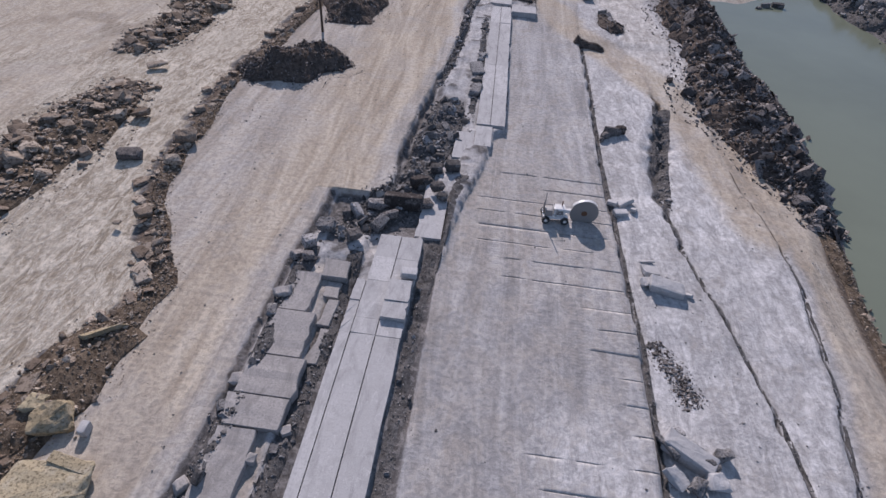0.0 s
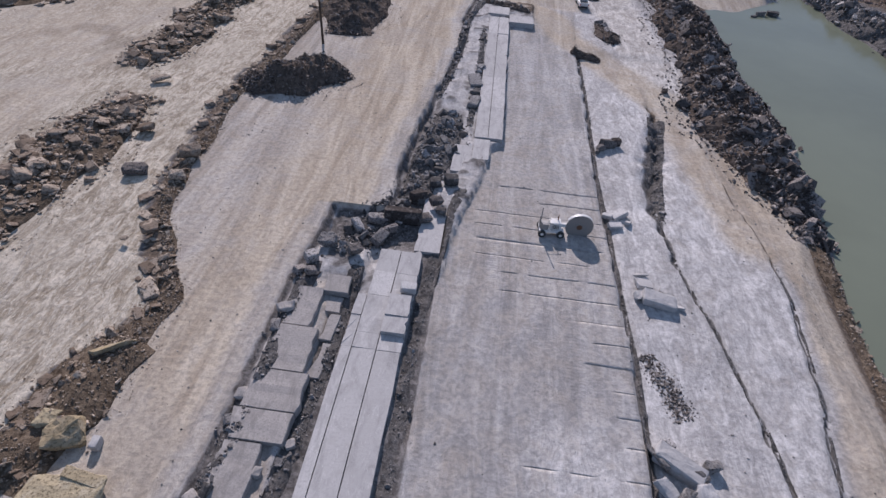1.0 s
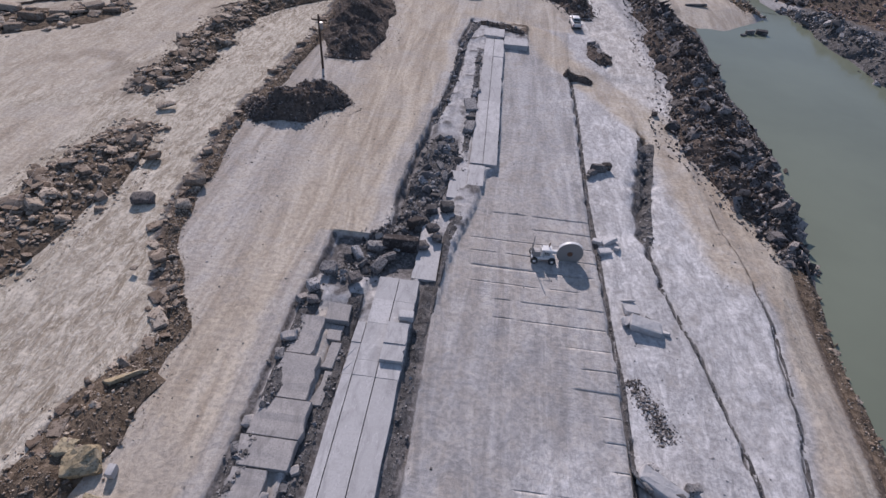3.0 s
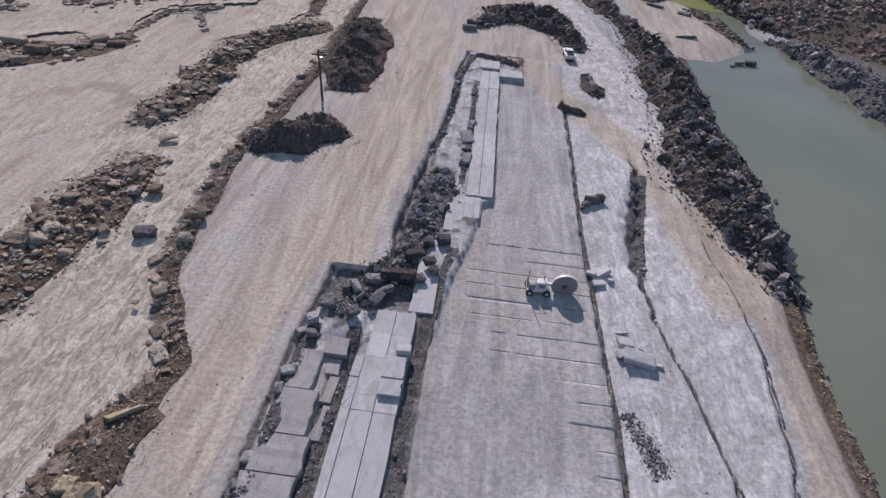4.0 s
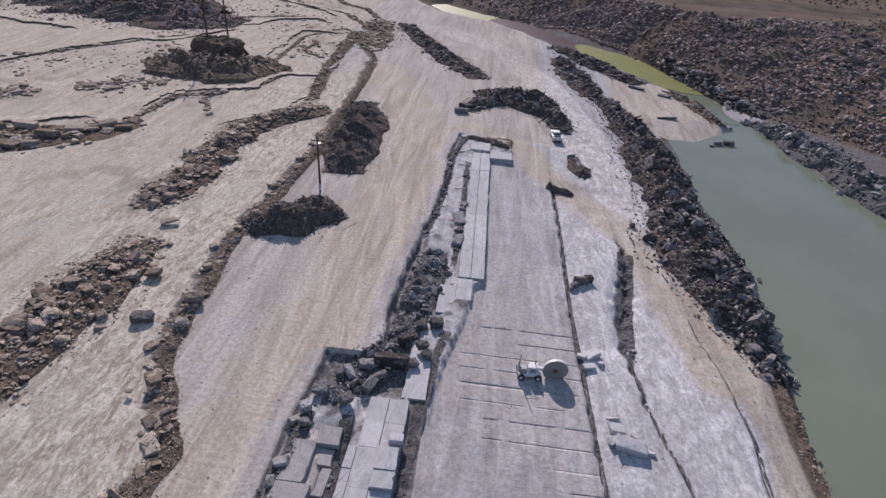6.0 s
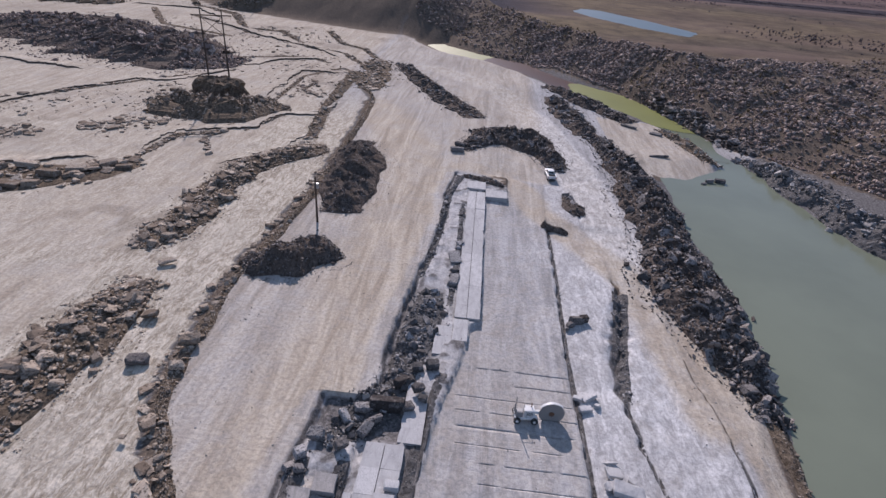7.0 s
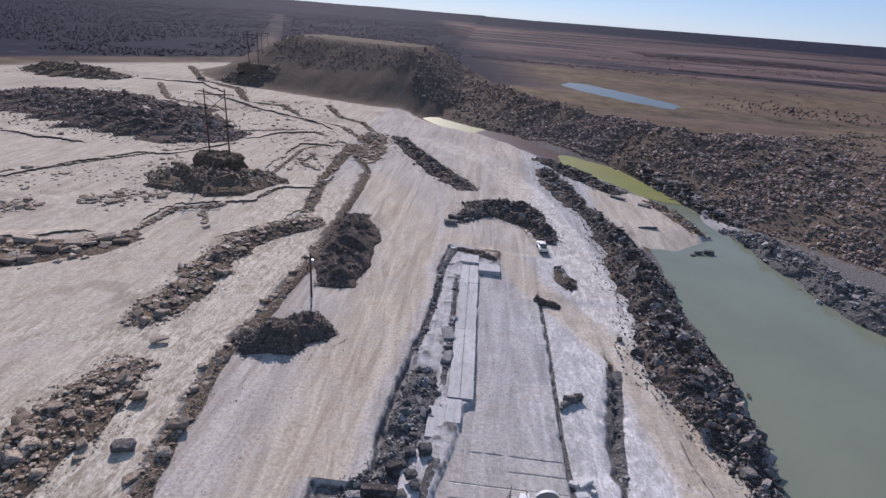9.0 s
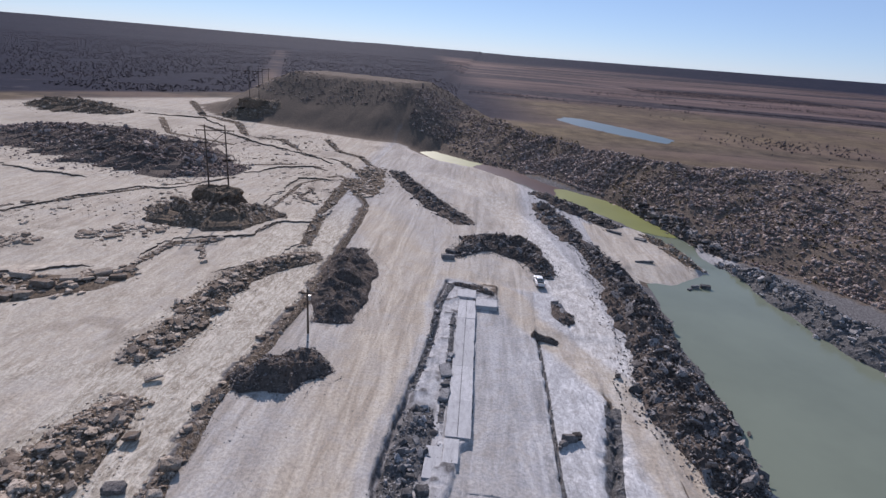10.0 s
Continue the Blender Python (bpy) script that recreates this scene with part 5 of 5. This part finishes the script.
def pedestal(x, y, size, height, label):
    """Earth left standing round the foot of a power pole."""
    bm = bmesh.new()
    n, rings = 36, ((1.12, 0.0), (1.06, 0.25), (1.0, 0.62), (0.97, 0.88), (0.86, 1.0), (0.4, 1.04))
    r = np.random.default_rng(int(abs(x)))
    loops = []
    for k, (s, h) in enumerate(rings):
        row = []
        for i in range(n):
            a = 6.2832 * i / n
            c, q = math.cos(a), math.sin(a)
            f = (abs(c) ** 4 + abs(q) ** 4) ** -0.25
            w = s * f * (1 + 0.05 * r.normal())
            row.append(bm.verts.new((c * w * size[0] / 2, q * w * size[1] / 2, h * height * (1 + 0.05 * r.normal()))))
        loops.append(row)
    for a, b in zip(loops, loops[1:]):
        for i in range(n):
            bm.faces.new((a[i], a[(i + 1) % n], b[(i + 1) % n], b[i]))
    bm.faces.new(loops[-1])
    ob = part("earth_pedestal", bm, SOIL["brown"])
    ob.matrix_world = pose(x, y, ground_z(x, y) - 0.4, 0, 0, -12)
    tagged(ob, label, "earth mound")
    return ob.matrix_world.translation.z + height


def power_pole(x, y, z, height):
    """Two timber poles joined by a crossarm."""
    base = Matrix.Translation((x, y, z)) @ across.to_track_quat("X", "Z").to_matrix().to_4x4()
    pylon = holder("power_pole", base, "tall twin timber power pole with one crossarm", "power pole", "power line poles")
    for s in (-2.7, 2.7):
        part("pole_shaft", rod(bmesh.new(), (s, 0, -1.0), (s, 0, height), 0.24, 0.15, 12), TIMBER, pylon)
    part("crossarm", box(bmesh.new(), (0, 0.2, height - 1.6), (10.4, 0.2, 0.26), bevel=0.02), TIMBER, pylon)
    for a, b in ((-2.7, 2.7), (2.7, -2.7)):
        part("brace", rod(bmesh.new(), (a, -0.1, height - 2), (b, -0.1, height - 6.5), 0.07, n=8), TIMBER, pylon)
    for s in (-4.9, 0, 4.9):
        bm = bmesh.new()
        for k in range(5):
            rod(bm, (s, 0.2, height - 1.85 - 0.2 * k), (s, 0.2, height - 1.75 - 0.2 * k), 0.13, 0.06, 8)
        part("insulator", bm, CERAMIC, pylon, "string of ceramic insulators")


top_a = pedestal(-75.4, 151.0, (13.5, 9), 5.2, "dark earth pedestal standing round the power pole's foot")
top_b = pedestal(-138.8, 331.0, (16, 11), 5.0, "dark earth pedestal standing round the power pole's foot")
HEADS = []
for (x, y), z in zip(TOWERS, (3.0, top_a - 0.6, top_b - 0.6, 1.0)):
    h = 23.6 - z if y == 152.0 else 18.0
    power_pole(x, y, z, h)
    HEADS.append(Vector((x, y, z + h - 2.75)))
for a, b in zip(HEADS, HEADS[1:]):
    for s in (-4.9, 0, 4.9):
        cu = bpy.data.curves.new("power_wire", "CURVE")
        cu.dimensions, cu.bevel_depth, cu.bevel_resolution = "3D", 0.007, 1
        sp = cu.splines.new("POLY")
        sp.points.add(24)
        for k in range(25):
            u = k / 24
            p = a.lerp(b, u) + across * s - Vector((0, 0, 4.5 * 4 * u * (1 - u)))
            sp.points[k].co = (*p, 1)
        cu.materials.append(WIRE)
        tagged(new("power_wire", cu), "bare sagging power wire between timber poles", "wire", "power line wires")

# ---- leafless scrub of the plain ----
def scrub(name, label, spots, lo, hi, material):
    """Leafless bushes: each a spray of thin twigs, all in one mesh."""
    spots = np.array(spots)
    n, twigs = len(spots), 7
    root = np.column_stack([spots, land(spots[:, 0], spots[:, 1])[0]])[:, None, :].repeat(twigs, 1)
    h = rng.uniform(lo, hi, (n, 1))
    a, lean, r = rng.uniform(0, 6.283, (n, twigs)), rng.uniform(0.1, 1.0, (n, twigs)), h * rng.uniform(0.6, 1.0, (n, twigs))
    tip = root + np.stack([np.cos(a) * lean * r, np.sin(a) * lean * r, r * (1.1 - 0.5 * lean)], -1)
    side = np.stack([-np.sin(a), np.cos(a), 0 * a], -1) * (h * 0.13)[..., None]
    mid = (root + tip) / 2
    lift = np.zeros_like(root)
    lift[..., 2] = h * 0.13
    vs = np.stack([root, mid + side, tip, mid - side + lift], 2).reshape(-1, 3)
    first = np.arange(n * twigs)[:, None, None] * 4
    fs = (first + np.array([[0, 1, 2], [0, 2, 3], [0, 3, 1], [1, 3, 2]])[None]).reshape(-1, 3)
    me = bpy.data.meshes.new(name)
    me.vertices.add(len(vs))
    me.vertices.foreach_set("co", vs.astype(np.float32).ravel())
    me.loops.add(fs.size)
    me.loops.foreach_set("vertex_index", fs.astype(np.int32).ravel())
    me.polygons.add(len(fs))
    me.polygons.foreach_set("loop_start", np.arange(0, fs.size, 3, dtype=np.int32))
    me.update(calc_edges=True)
    me.materials.append(material)
    return tagged(new(name, me), label, "bushes", kind="stuff")


# twig colour set to blend with the blue haze painted on the woods
TWIG = plain_material("hazed_bare_twigs", (0.05, 0.046, 0.06), 0.95, 0, 0.3, 0.05)
DRY = plain_material("dry_brush", (0.105, 0.085, 0.055), 0.95, 0, 0.3, 0.05)
d, a = 330 + 1700 * rng.random(60000) ** 1.5, rng.uniform(-1.0, 0.05, 60000)
x, y = d * np.sin(a), d * np.cos(a)
keep = (y > 470 + 1.09 * np.minimum(x + 190, 0)) & (x < -20 - 0.02 * y) & (vnoise(x, y, 60, 50) > 0.25) & (off_line(x, y, [(-139, 332), (-620, 1690)]) > 12)
spots = np.column_stack([x, y])[keep][:20000]
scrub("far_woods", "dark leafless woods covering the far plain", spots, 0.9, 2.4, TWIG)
spots = []
for y0, x0, x1, k, thick in ((640, 20, 420, 0.2, 5), (735, -20, 300, 0.12, 16), (800, 250, 760, 0.25, 12), (980, 60, 700, 0.1, 30), (1180, 300, 1300, 0.12, 45), (1650, 100, 1700, 0.05, 60), (2100, 100, 2300, 0.04, 80)):
    while True:
        x = rng.uniform(x0, x1)
        if vnoise(x, y0, 70, 52) > 0.38:
            spots.append((x, y0 - k * (x - x0) + 14 * float(vnoise(x, y0, 120, 53)) + rng.normal() * thick))
        if rng.random() < 1 / ((x1 - x0) * 2.6):
            break
for _ in range(260):
    spots.append((250 + rng.normal() * 34, 450 + rng.normal() * 26))
scrub("far_hedges", "leafless hedges and thickets between far fields", spots, 0.9, 2.6, TWIG)
spots = []
while len(spots) < 1300:
    x = rng.uniform(-30, 190)
    foot, crest = float(curve(x, BERM_FOOT)), float(curve(x, BERM_CREST))
    y = foot + (crest + 4 - foot) * rng.random() ** 0.7
    if vnoise(x, y, 18, 51) > 0.45:
        spots.append((x, y))
scrub("dry_scrub", "dry brown scrub growing on the spoil bank", spots, 0.5, 1.5, DRY)
